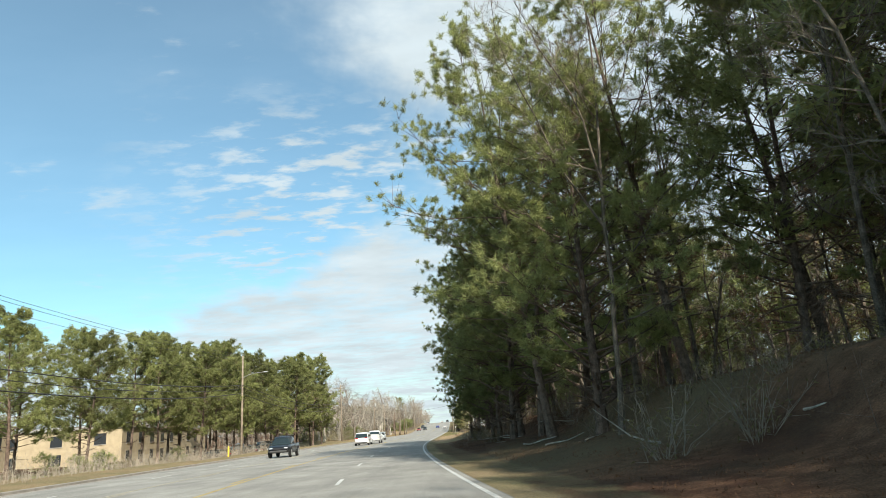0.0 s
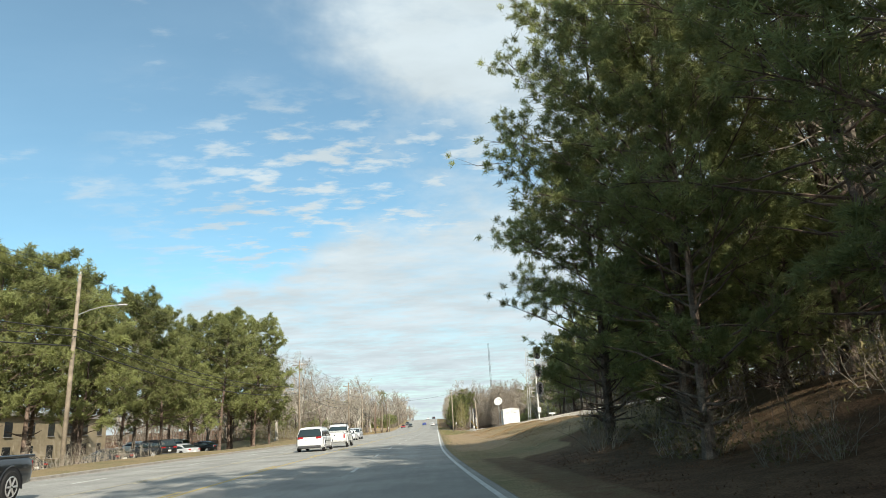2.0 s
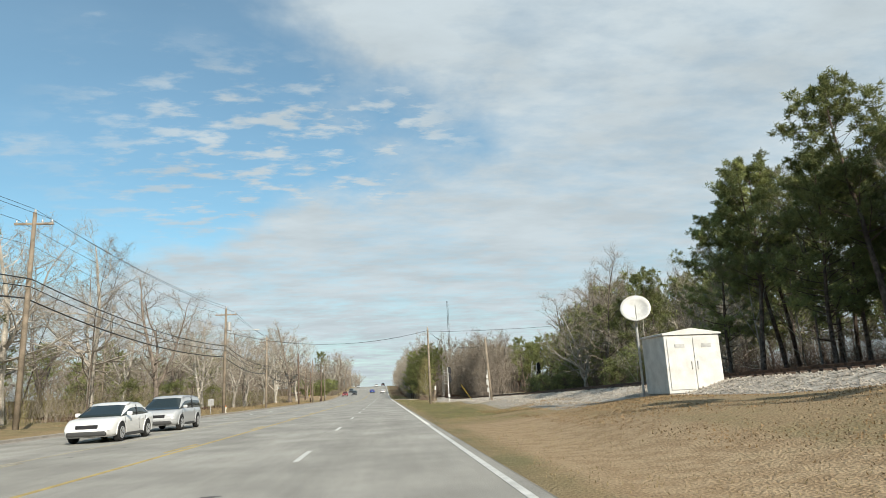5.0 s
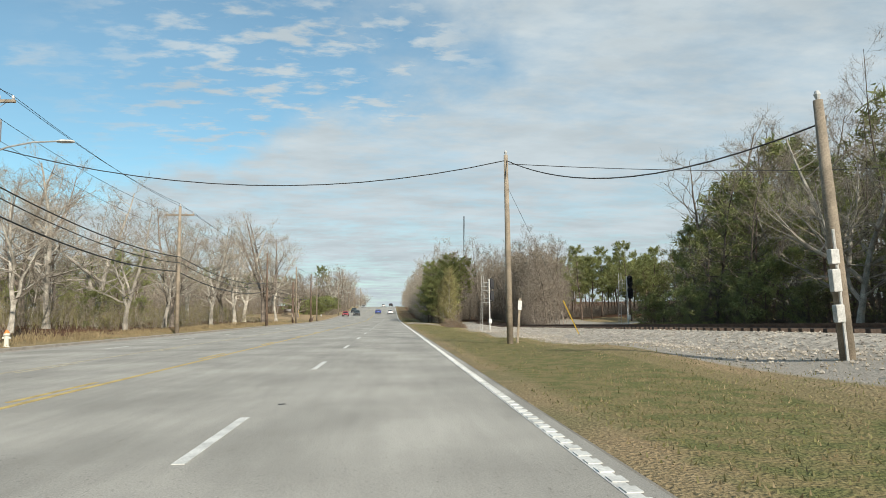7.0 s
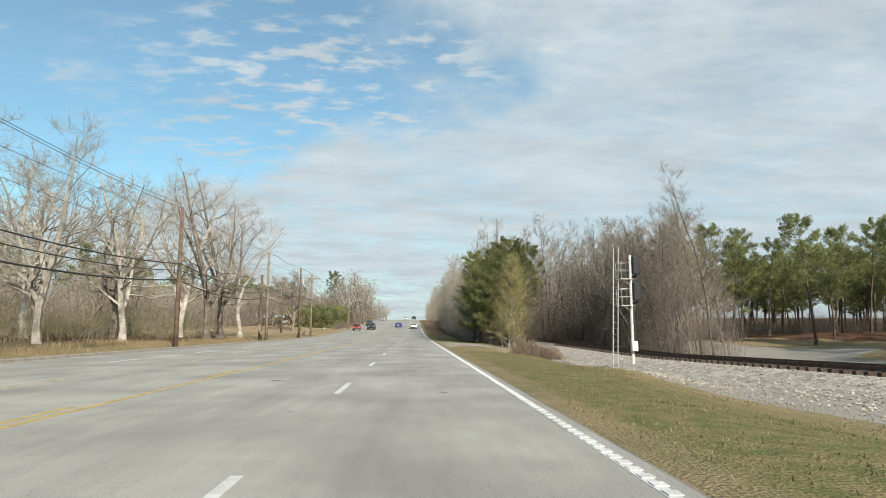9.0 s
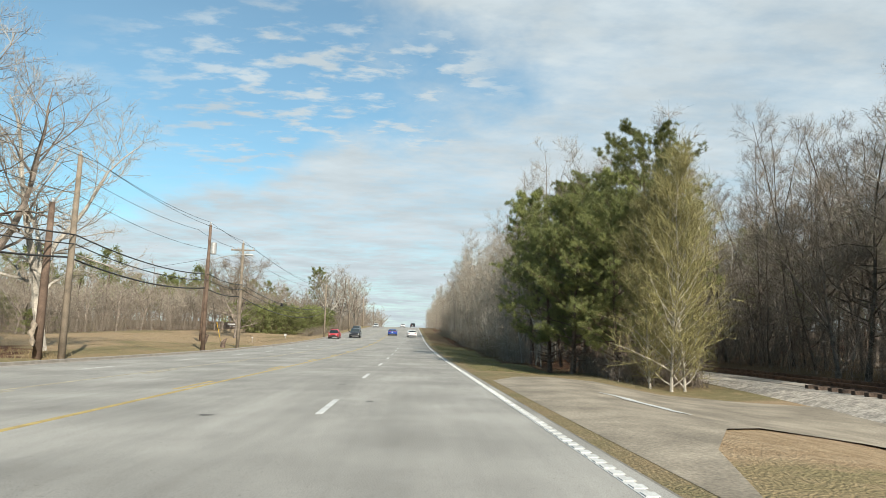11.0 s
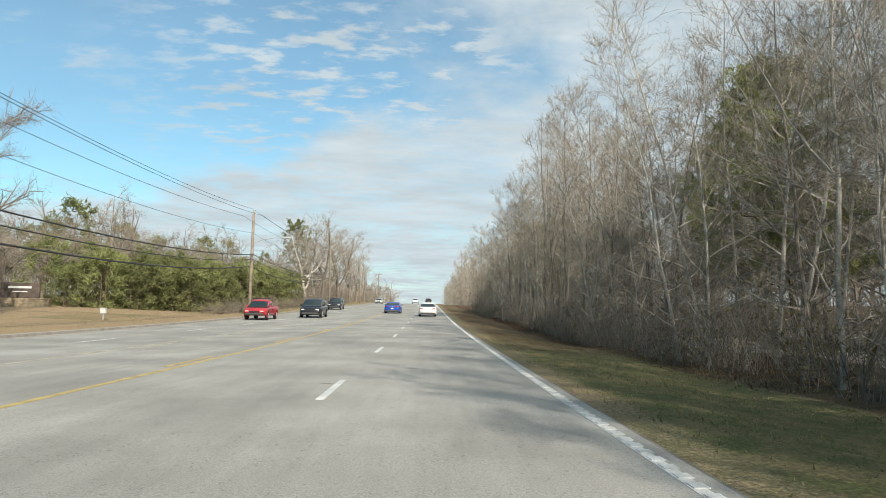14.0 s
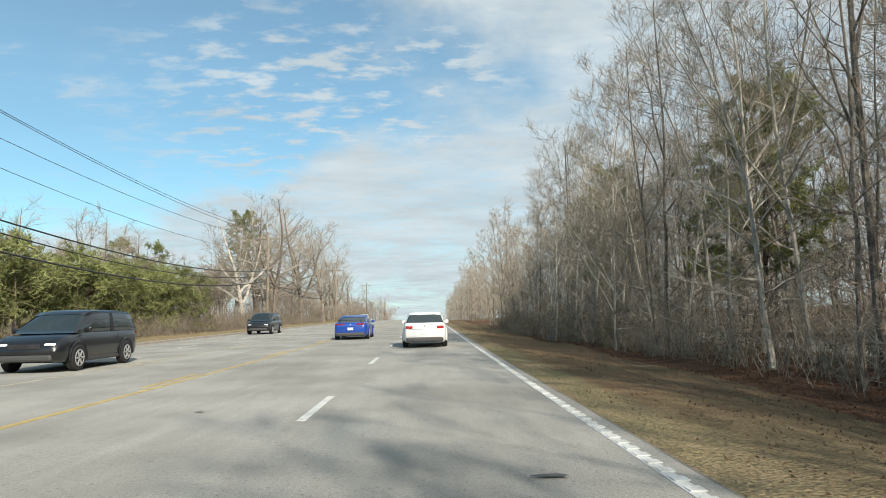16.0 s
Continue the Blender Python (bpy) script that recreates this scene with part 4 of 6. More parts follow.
    if kind == "minivan":
        for sx in (1, -1):
            add("side_molding", Mesh().box((sx * w - .012, -h * .62, belt - .38), (sx * w + .012, h * .45, belt - .35), bevel=.006), M_BLACK, "thin black side molding")
            add("door_rail", Mesh().box((sx * w * .985 - .012, -h * .8, belt - .12), (sx * w * .985 + .01, -.1, belt - .10)), M_BLACK, "sliding door rail")
    add("rear_bumper", Mesh().box((-w * .84, -h - .04, clear + .04), (w * .84, -h + .16, clear + .24), bevel=.06), M_SILVER if pick else M_CHROME, "grey steel bumper" if pick else "dark lower bumper")
    add("front_bumper", Mesh().box((-w * .78, h - .14, clear + .06), (w * .78, h + .04, clear + .24), bevel=.06), M_CHROME, "dark lower bumper")
    add("grille", Mesh().box((-w * .44, h - .08, hood - .40), (w * .44, h + .012, hood - .26), bevel=.02), M_BLACK)
    zp = clear + (.36 if not pick else .08)
    add("plate", Mesh().box((-.16, -h - .03, zp), (.16, -h - .005, zp + .15), bevel=.006), M_PLATE, "pale plain number plate")
    if not pick:
        add("trunk_seam", Mesh().box((-w * .74, -h - .006, tail - .27), (w * .74, -h + .02, tail - .26)), M_BLACK, "thin dark lid gap")
        add("emblem", Mesh().tube([(0, -h - .02, tail - .14), (0, -h + .02, tail - .14)], .045, 12, True), M_RIM)
    if kind == "coupe":
        sp = Mesh().box((-w * .78, -h + .04, tail + .09), (w * .78, -h + .26, tail + .12), bevel=.012)
        for sx in (1, -1):
            sp.box((sx * w * .62 - .02, -h + .1, tail - .02), (sx * w * .62 + .02, -h + .2, tail + .1))
        add("spoiler", sp, M_BLACK, "black rear spoiler")
        for sx in (1, -1):
            add("exhaust", Mesh().tube([(sx * w * .6, -h - .06, clear + .1), (sx * w * .6, -h + .1, clear + .1)], .05, 10), M_RIM)
    if pick:
        add("bed_floor", Mesh().box((-w * .80, -h + .10, belt - .02), (w * .80, -.36, belt + .012)), M_CHROME, "dark open cargo bed")
        add("toolbox", Mesh().box((-w * .76, -.95, belt + .0), (w * .76, -.42, belt + .22), bevel=.02), M_GALV, "ribbed steel toolbox")
        for sx in (1, -1):
            add("bed_rail", Mesh().box((sx * w * .87 - .06, -h + .04, belt - .03), (sx * w * .87 + .06, -.30, belt + .04), bevel=.025), paint)
        add("tailgate", Mesh().box((-w * .72, -h - .02, belt - .48), (w * .72, -h + .06, belt + .035), bevel=.025), paint)
        add("emblem", Mesh().tube([(0, -h - .035, belt - .16), (0, -h, belt - .16)], .06, 14, True), M_BLACK)
        if Lg > 5.4:
            for sx in (1, -1):
                cv = bpy.data.curves.new("lettering", "FONT")
                cv.body, cv.size, cv.extrude, cv.align_x = "4X4", .17, .002, "CENTER"
                tmp = bpy.data.objects.new("lettering", cv)
                me = bpy.data.meshes.new_from_object(tmp)
                bpy.data.objects.remove(tmp)
                me.materials.append(M_BLACK)
                word = part("lettering", me, None, root, "black raised lettering")
                word.matrix_basis = pose(sx * (w + .004), -h + .62, belt - .24, 90, 0, 90 * sx)
        rk = Mesh()
        for sx in (1, -1):
            rk.tube([(sx * w * .82, -.40, belt), (sx * w * .78, -.40, Ht + .06)], .025, 5)
        rk.tube([(-w * .80, -.40, Ht + .07), (w * .80, -.40, Ht + .07)], .03, 5)
        rk.tube([(-w * .80, -.40, Ht + .07), (-w * .74, .6, Ht + .07)], .02, 5).tube([(w * .80, -.40, Ht + .07), (w * .74, .6, Ht + .07)], .02, 5)
        add("headache_rack", rk, M_BLACK, "black steel rack round the cab")
    r = .335 if not pick else .40
    if kind in ("suv", "minivan"):
        r = .36
    if Lg < 5.0 and pick:
        r = .34
    for sx in (1, -1):
        for y in (-h + (.98 if not pick else 1.2), h - .92):
            arch = Mesh()
            a = np.linspace(-.15, math.pi + .15, 17)
            xo = sx * (w + .006)
            p1, p2 = [(xo, y + math.cos(t) * (r + .085), r + math.sin(t) * (r + .085)) for t in a], [(xo, y + math.cos(t) * r * .55, r + math.sin(t) * r * .55) for t in a]
            for i in range(16):
                f = (p1[i], p1[i + 1], p2[i + 1], p2[i])
                arch.quad(*(f if sx < 0 else f[::-1]))
            add("wheel_arch", arch, M_BLACK, "black wheel arch")
            lip = Mesh().tube([(xo, y + math.cos(t) * (r + .10), r + math.sin(t) * (r + .10)) for t in a], .022, 5)
            add("arch_lip", lip, paint)
            ty = Mesh()
            pr = [(-.11, r * .62), (-.11, r * .90), (-.085, r * .985), (0, r), (.085, r * .985), (.11, r * .90), (.11, r * .62)]
            ty.loft([[(x, math.cos(k * .2618) * q, math.sin(k * .2618) * q) for k in range(24)] for x, q in pr], caps=True)
            wheel = add("wheel", ty, M_TYRE, "black tyre on a silver rim")
            wheel.matrix_basis = pose(sx * (w - .075), y, r)
            rim = Mesh().loft([[(x, math.cos(k * .2618) * q, math.sin(k * .2618) * q) for k in range(24)] for x, q in ((sx * .105, r * .66), (sx * .118, r * .63), (sx * .100, r * .58), (sx * .095, r * .1))], caps=True)
            add("rim", rim, M_BLACK, "dark recessed rim", wheel)
            sp = Mesh()
            for k in range(6):
                c, s_ = math.cos(k * 1.0472), math.sin(k * 1.0472)
                sp.tube([(sx * .112, c * .03, s_ * .03), (sx * .114, c * r * .60, s_ * r * .60)], .03, 4)
            sp.tube([(sx * .114, math.cos(k) * r * .61, math.sin(k) * r * .61) for k in np.linspace(0, 6.2832, 25)], .018, 4)
            add("spokes", sp, M_RIM, "silver alloy spokes", wheel)
    return root


def paint(name, c):
    return plain(name, c, .32, .0, .6)


PW, PB, PR, PK, PS = paint("white_car_paint", (.70, .70, .69)), paint("blue_car_paint", (.010, .055, .30)), paint("red_car_paint", (.42, .02, .025)), paint("black_car_paint", (.008, .009, .011)), paint("silver_car_paint", (.42, .43, .44))


def road_at(X, s, turn=0.0):
    p = P(X, s, road_z(s))
    tilt = math.degrees(math.atan(float(np.interp(s, HILL_S, HILL_G)))) * (1 if abs(turn) < 90 else -1)
    return pose(p.x, p.y, p.z + .002, tilt, 0, turn + math.degrees(KAPPA * max(0, BEND - s)))


SED, COU, VAN, PUP, SUVD = (4.66, 1.78, 1.46, .96, .92, .20), (4.7, 1.88, 1.36, .93, .86, .17), (5.1, 1.98, 1.76, 1.08, 1.0, .22), (5.5, 2.0, 1.93, 1.18, 1.14, .42), (4.75, 1.9, 1.72, 1.08, 1.04, .26)
car("sedan", PW, "white four-door sedan with red tail lights, driving ahead", "car", road_at(1.5, 333.3), SED)
car("coupe", PB, "deep blue sports coupe with a black roofline and spoiler", "car", road_at(-2.75, 343.7), COU)
car("minivan", PW, "white minivan with dark rear glass in the turning lane", "minivan", road_at(-6.0, 58.1), VAN)
car("pickup_truck", PW, "white pickup truck with a black cab rack", "pickup truck", road_at(-5.45, 66.5, 1.0), PUP)
car("sedan", PW, "white sedan coming the other way", "car", road_at(-9.0, 101.5, 180), SED)
car("suv", PS, "pale silver sport utility vehicle coming the other way", "car", road_at(-9.2, 109.5, 180), SUVD)
car("pickup_truck", PK, "black pickup truck coming the other way", "pickup truck", road_at(-9.0, 22.5, 180), (5.2, 1.9, 1.8, 1.12, 1.08, .40))
car("pickup_truck", PR, "red pickup truck coming the other way", "pickup truck", road_at(-12.1, 317.3, 180), (4.9, 1.75, 1.62, 1.02, .98, .34))
car("suv", PK, "black sport utility vehicle coming the other way", "car", road_at(-9.1, 324.6, 180), SUVD)
car("suv", PK, "dark sport utility vehicle farther down the road", "car", road_at(-11.9, 358.8, 180), SUVD)
car("sedan", PW, "white sedan far down the road", "car", road_at(-2.2, 452, 0), SED)
car("suv", PK, "dark vehicle far down the road", "car", road_at(1.6, 470, 0), SUVD)
car("sedan", PS, "silver sedan far down the road", "car", road_at(-11.8, 440, 180), SED)
for X, s, tn, pt, lb, kd, dm in [(-31, 93, 80, PW, "white van parked at the office", "minivan", VAN), (-27.5, 95, 75, PK, "dark car parked at the office", "sedan", SED), (-35, 92, 85, PW, "white car parked at the office", "sedan", SED),
                                 (-24.2, 63, 60, PK, "black car parked behind the kerb", "sedan", SED), (-23.6, 70.5, 60, PK, "black car parked behind the kerb", "suv", SUVD), (-24, 78, 62, PS, "silver car parked behind the kerb", "sedan", SED), (-26, 54, 60, PK, "black car parked behind the kerb", "sedan", SED)]:
    car(kd, pt, lb, "car", pose(X, s, gz(X, s) + .02, 0, 0, tn), dm, "parked cars")


def at(X, s, turn=0.0, lift=0.0, scale=1.0):
    p = P(X, s, gz(X, s) + road_z(s) + lift)
    return pose(p.x, p.y, p.z, 0, 0, turn) @ Matrix.Diagonal((scale, scale, scale, 1))


# ---------------------------------------------------------------- poles and wires
def utility_pole(x, y, height, label, wood=None, arm=False, lamp=0.0, can=False, base=None, lean=(0, 0), r=.15):
    wood = wood or M_POLE
    z = (gz(x, y) if base is None else base) + float(rise(y))
    root = thing("utility_pole", label, "utility pole", "utility poles", pose(x, y, z, lean[0], lean[1], 0))
    part("pole", Mesh().tube([(0, 0, -.5), (0, 0, height * .5), (0, 0, height)], [r * 1.15, r, r * .72], 12, True), wood, root, smooth=True)
    if arm:
        part("crossarm", Mesh().box((-1.1, -.06, height - .75), (1.1, .06, height - .63), bevel=.01), wood, root)
        for q in (-1.0, -.45, .45, 1.0):
            part("insulator", Mesh().tube([(q, 0, height - .63), (q, 0, height - .55), (q, 0, height - .45)], [.02, .06, .04], 8, True), M_CERAMIC, root)
        for sx in (1, -1):
            part("brace", Mesh().tube([(sx * .7, .07, height - .72), (0, .1, height - 1.3)], .015, 4), M_GALV, root)
    part("insulator", Mesh().tube([(0, 0, height), (0, 0, height + .12), (0, 0, height + .2)], [.03, .07, .04], 8, True), M_CERAMIC, root)
    if can:
        part("transformer", Mesh().tube([(.34, 0, height - 2.4), (.34, 0, height - 2.36), (.34, 0, height - 1.5), (.34, 0, height - 1.45)], [.2, .24, .24, .18], 14, True), M_GALV, root, "grey transformer can")
    if lamp:
        am = part("lamp_arm", Mesh().tube([(0, 0, height - 3.0), (.9, -.05, height - 2.65), (1.9, -.1, height - 2.45), (lamp, -.1, height - 2.4)], .035, 6), M_GALV, root)
        hd = Mesh().loft([[(lamp - .05 + xx, -.1 + yy * wy, height - 2.42 + zz * wz) for yy, zz in ((-1, 0), (-.5, .8), (.5, .8), (1, 0), (.5, -.5), (-.5, -.5))] for xx, wy, wz in ((0, .06, .05), (.2, .15, .1), (.6, .14, .09), (.72, .05, .04))])
        part("lamp_head", hd, M_SILVER, root, "grey cobra-head street lamp")
    return root


POLES = [(-20.5, -45, 13), (-21.6, 51.6, 13.4), (-18.4, 112.5, 12.4), (-14.7, 144.3, 11.0), (-14.6, 168.5, 10.0), (-14.7, 205, 9.8), (-15.0, 233.6, 10.0), (-14.9, 254.0, 10.1), (-14.8, 263.8, 10.0), (-14.75, 323.2, 9.7), (-15, 372, 10.2), (-15.5, 425, 10.3), (-15.5, 485, 10.5), (-15.5, 560, 10.5)]
for i, (x, y, hh) in enumerate(POLES):
    utility_pole(x, y, hh, "tall weathered wooden utility pole carrying wires" + (" and a street lamp" if i in (1, 3, 7, 9) else ""), M_POLEDARK if i in (7, 5) else M_POLE,
                 arm=i in (2, 3, 4, 8, 10, 11, 12), lamp=2.9 if i in (1, 3, 7, 9, 11) else 0, can=i in (3, 7), base=max(-.3, gz(x, y)))
utility_pole(-15.35, 232.2, 7.2, "short dark pole stub strapped beside a pole", M_POLEDARK, r=.17)
utility_pole(-21.5, 274, 9.0, "dark leaning service pole on the lawn", M_POLEDARK, lean=(0, 1))
POLE_D = utility_pole(6.75, 143.6, 7.95, "thin weathered pole on the grass verge", M_POLE, r=.12)
POLE_E = utility_pole(10.9, 129.3, 5.3, "short pole with grey meter boxes beside the track", M_POLE, lean=(0, -2.5), r=.13)
for zz, hh, sx in ((1.35, .45, .13), (.75, .35, .13), (1.9, .3, .11)):
    part("meter_box", Mesh().box((-.16 - sx, -.24, zz), (.02 - sx, -.10, zz + hh), bevel=.02), M_SILVER, POLE_E, "grey metal meter box")
part("conduit", Mesh().tube([(-.12, -.16, -.1), (-.12, -.16, 2.6)], .03, 6), M_SILVER, POLE_E)
utility_pole(-30, 152, 8.5, "slim service pole beside the bare trees", M_POLE, r=.1)


def wire(points, sag, r=.014, label="thin black overhead wire strung between poles", name="overhead_wire"):
    for a, b in zip(points[:-1], points[1:]):
        a, b = np.array(a, float), np.array(b, float)
        u = np.linspace(0, 1, 15)[:, None]
        p = a + (b - a) * u
        p[:, 2] -= (4 * u * (1 - u))[:, 0] * sag * np.linalg.norm(b - a) / 50
        tagged(part(name, Mesh().tube(p, r, 4), M_WIRE), label, "wire", "overhead wires")


def along(dx, drop):
    return [(x + dx, y, max(-.3, gz(x, y)) + float(rise(y)) + h_ - drop) for x, y, h_ in POLES]


wire(along(0, -.2), .9)
wire(along(-.95, .42), .9)
wire(along(.95, .42), .9)
wire(along(0, 2.0), 1.0, .012)
wire(along(.12, 4.0), 1.1, .036, "thick black telephone cable between poles", "telephone_cable")
wire(along(.12, 4.45), 1.2, .028, "thick black telephone cable between poles", "telephone_cable")
wire(along(-.12, 5.1), 1.2, .044, "thick black telephone cable between poles", "telephone_cable")
wire([(-14.7, 144.3, 8.45), (6.75, 143.6, 7.75), (10.75, 129.3, 5.1)], 3.2, .02, "sagging cable strung across the road")
wire([(6.75, 143.6, 7.6), (45, 150, 10.4)], 1.0, .016, "sagging cable strung into the woods")
wire([(-14.9, 254.0, 7.4), (-40, 266, 6.5)], 1.0, .012, "thin service wire running to a house")
wire([(6.75, 143.6, 6.7), (12.4, 153.0, .2)], .1, .008, "thin steel guy wire staked beside the track", "guy_wire")
guard = thing("guy_guard", "yellow plastic guard on a guy wire", "guy guard", m=pose(0, 0, 0))
part("sleeve", Mesh().tube([(10.9, 150.5, 1.9), (12.38, 152.97, .1)], .03, 8, True), M_YELLOWG, guard)
guard2 = thing("guy_guard", "yellow plastic guard on a guy wire on the lawn", "guy guard", m=at(-20.3, 277.4))
part("sleeve", Mesh().tube([(-.4, -.58, 2.2), (0, 0, .05)], .026, 8, True), M_YELLOWG, guard2)
part("wire", Mesh().tube([(-1.15, -3.2, 8.2), (-.4, -.58, 2.2), (0, 0, 0)], .008, 4), M_WIRE, guard2)
splice = thing("cable_splice_box", "black splice box hanging on the telephone cable", "splice box", m=pose(-14.7, 283, 4.9 + float(rise(283))))
part("case", Mesh().box((-.12, -.4, -.25), (.12, .4, .15), bevel=.05), M_BLACK, splice)


# ---------------------------------------------------------------- railway signals, cabinet, dish
def signal_mast(x, y, height, heads, label, m=None, dark=True):
    z = gz(x, y)
    root = thing("railway_signal", label, "railway signal", "railway signals", m or pose(x, y, z, 0, 0, 8))
    part("mast", Mesh().tube([(0, 0, -.2), (0, 0, .25), (0, 0, .3), (0, 0, height)], [.2, .14, .085, .075], 12, True), M_SILVER, root, smooth=True)
    lad = part("ladder", Mesh().tube([(-1.0, -.12, 0), (-.72, -.06, height + .4)], .028, 5).tube([(-1.14, .2, 0), (-.86, .26, height + .4)], .028, 5), M_SILVER, root)
    for k in range(int(height / .33)):
        u = k * .33 / height
        a, b = np.array([-1.0 + .28 * u, -.12 + .06 * u, k * .33]), np.array([-1.14 + .28 * u, .2 + .06 * u, k * .33])
        part("rung", Mesh().tube([a, b], .014, 4), M_SILVER, lad)
    for hz in heads:
        ring = [(.37 * math.cos(t), .37 * math.sin(t) + (.34 if math.sin(t) > 0 else -.34)) for t in np.linspace(0, 2 * math.pi, 20, endpoint=False)]
        bk = Mesh().loft([[(.32 + a, (-.16 - e) * (1 if dark else -1), hz + b) for a, b in ring] for e in (.03, 0)])
        hd = part("backboard", bk, M_BLACK, root, "black oval signal backboard")
        part("housing", Mesh().box((.12, -.16, hz - .5), (.52, .12, hz + .5), bevel=.05), M_BLACK, hd)
        for q in (-.34, 0, .34):
            hood_ = Mesh().tube([(.32, -.18 if dark else .18, hz + q), (.32, -.45 if dark else .45, hz + q + .01)], [.12, .13], 12)
            part("visor", hood_, M_BLACK, hd)
        part("bracket", Mesh().tube([(0, 0, hz - .55), (.3, 0, hz - .52)], .035, 6), M_SILVER, root)
        pl = Mesh().box((-.75, -.35, hz - .82), (0, .35, hz - .78))
        plat = part("platform", pl, M_SILVER, root, "small steel grating platform")
        for cx, cy in ((-.72, -.33), (-.72, .33), (-.1, -.33), (-.1, .33)):
            part("railing_post", Mesh().tube([(cx, cy, hz - .8), (cx, cy, hz + .15)], .018, 4), M_SILVER, plat)
        for zz in (hz - .3, hz + .15):
            part("railing", Mesh().tube([(-.1, -.33, zz), (-.72, -.33, zz), (-.72, .33, zz), (-.1, .33, zz)], .016, 4), M_SILVER, plat)
        part("strut", Mesh().tube([(-.6, -.3, hz - .82), (0, 0, hz - 1.15)], .02, 4), M_SILVER, plat)
    part("relay_box", Mesh().box((-.18, -.32, 1.05), (.18, -.08, 1.6), bevel=.02), M_SHED, root, "white metal relay box")
    return root


signal_mast(14.45, 78.2, 7.6, (7.45, 5.5, 3.6), "tall silver railway signal mast with three black heads and a ladder")
signal_mast(13.9, 196.0, 6.5, (5.9, 4.4), "silver railway signal mast with a ladder, seen from behind", dark=False)
signal_mast(30, 192.4, 6.2, (5.6, 4.2), "railway signal mast on the far side of the tracks")
marker = thing("track_marker", "small white cross-topped post beside the track", "marker", m=pose(15.1, 73.8, gz(15.1, 73.8)))
part("post", Mesh().tube([(0, 0, -.2), (0, 0, .62)], .045, 8, True), M_SHED, marker)
part("board", Mesh().box((-.32, -.06, .55), (.32, .06, .7), bevel=.01), M_SHED, marker)

zc = gz(13.6, 98.6)
cabinet = thing("signal_cabinet", "dirty white metal railway signal cabinet with double doors", "cabinet", m=pose(13.6, 98.6, zc, 0, 0, 4))
part("body", Mesh().box((-1.15, -.9, .12), (1.15, .9, 2.3), bevel=.02), M_SHED, cabinet)
gable = Mesh().loft([[(-1.22, y, 2.3), (1.22, y, 2.3), (1.22, y, 2.36), (0, y, 2.55), (-1.22, y, 2.36)] for y in (-.97, .97)][::-1])
part("roof", gable, M_SHED, cabinet)
for sx in (-1, 1):
    dr = part("door", Mesh().box((.03 if sx > 0 else -1.05, -.935, .25), (1.05 if sx > 0 else -.03, -.905, 2.2), bevel=.01), M_SHED, cabinet)
    part("handle", Mesh().box((sx * .12 - .02, -.965, 1.0), (sx * .12 + .02, -.935, 1.3)), M_GALV, dr, "steel handle")
    part("louvre", Mesh().box((sx * .55 - .2, -.95, 1.8), (sx * .55 + .2, -.936, 1.95), bevel=.004), M_GALV, dr)
part("plinth", Mesh().box((-1.1, -.85, -.5), (1.1, .85, .12)), M_KERB, cabinet)
dish = thing("satellite_dish", "white satellite dish on a steel post behind the cabinet", "satellite dish", m=pose(12.15, 99.2, gz(12.15, 99.2)))
part("post", Mesh().tube([(0, 0, -.3), (0, 0, 3.2)], .05, 8, True), M_GALV, dish)
ax = unit(np.array([-.35, -.85, .45]))
e1 = unit(np.cross(ax, [0, 0, 1]))
e2 = np.cross(e1, ax)
bowl = Mesh().loft([[tuple(np.array([0, -.1, 3.45]) + ax * (rr_ ** 2 * .22 + o_) + rr_ * .6 * (math.cos(t) * e1 + math.sin(t) * e2)) for t in np.linspace(0, 6.283, 24, endpoint=False)] for rr_, o_ in ((.05, 0), (.4, 0), (.75, 0), (1, 0), (1, -.03), (.75, -.03), (.05, -.03))])
part("reflector", bowl, M_SHED, dish, "white shallow bowl", smooth=True)
part("feed_arm", Mesh().tube([tuple(np.array([0, -.1, 3.45]) - e2 * .55 + ax * .1), tuple(np.array([0, -.1, 3.45]) + ax * .6 - e2 * .1)], .018, 5), M_GALV, dish)
# lattice radio mast far behind
tw = thing("radio_mast", "thin lattice radio mast far behind the trees", "radio mast", m=pose(45.6, 500, 0))
for a in range(3):
    part("leg", Mesh().tube([(.7 * math.cos(a * 2.094), .7 * math.sin(a * 2.094), 0), (.45 * math.cos(a * 2.094), .45 * math.sin(a * 2.094), 60)], .1, 4), M_CHROME, tw)
lat = Mesh()
for k in range(60):
    a0, a1 = (k % 3) * 2.094, ((k + 1) % 3) * 2.094
    lat.tube([(.45 * math.cos(a0), .45 * math.sin(a0), k), (.45 * math.cos(a1), .45 * math.sin(a1), k + 1)], .04, 3)
part("lattice", lat, M_CHROME, tw)
for zz in (36, 44):
    part("antenna", Mesh().tube([(-1.3, 0, zz), (1.5, 0, zz)], .06, 5).tube([(1.3, 0, zz - 1), (1.3, 0, zz + 1.4)], .07, 5), M_GALV, tw)

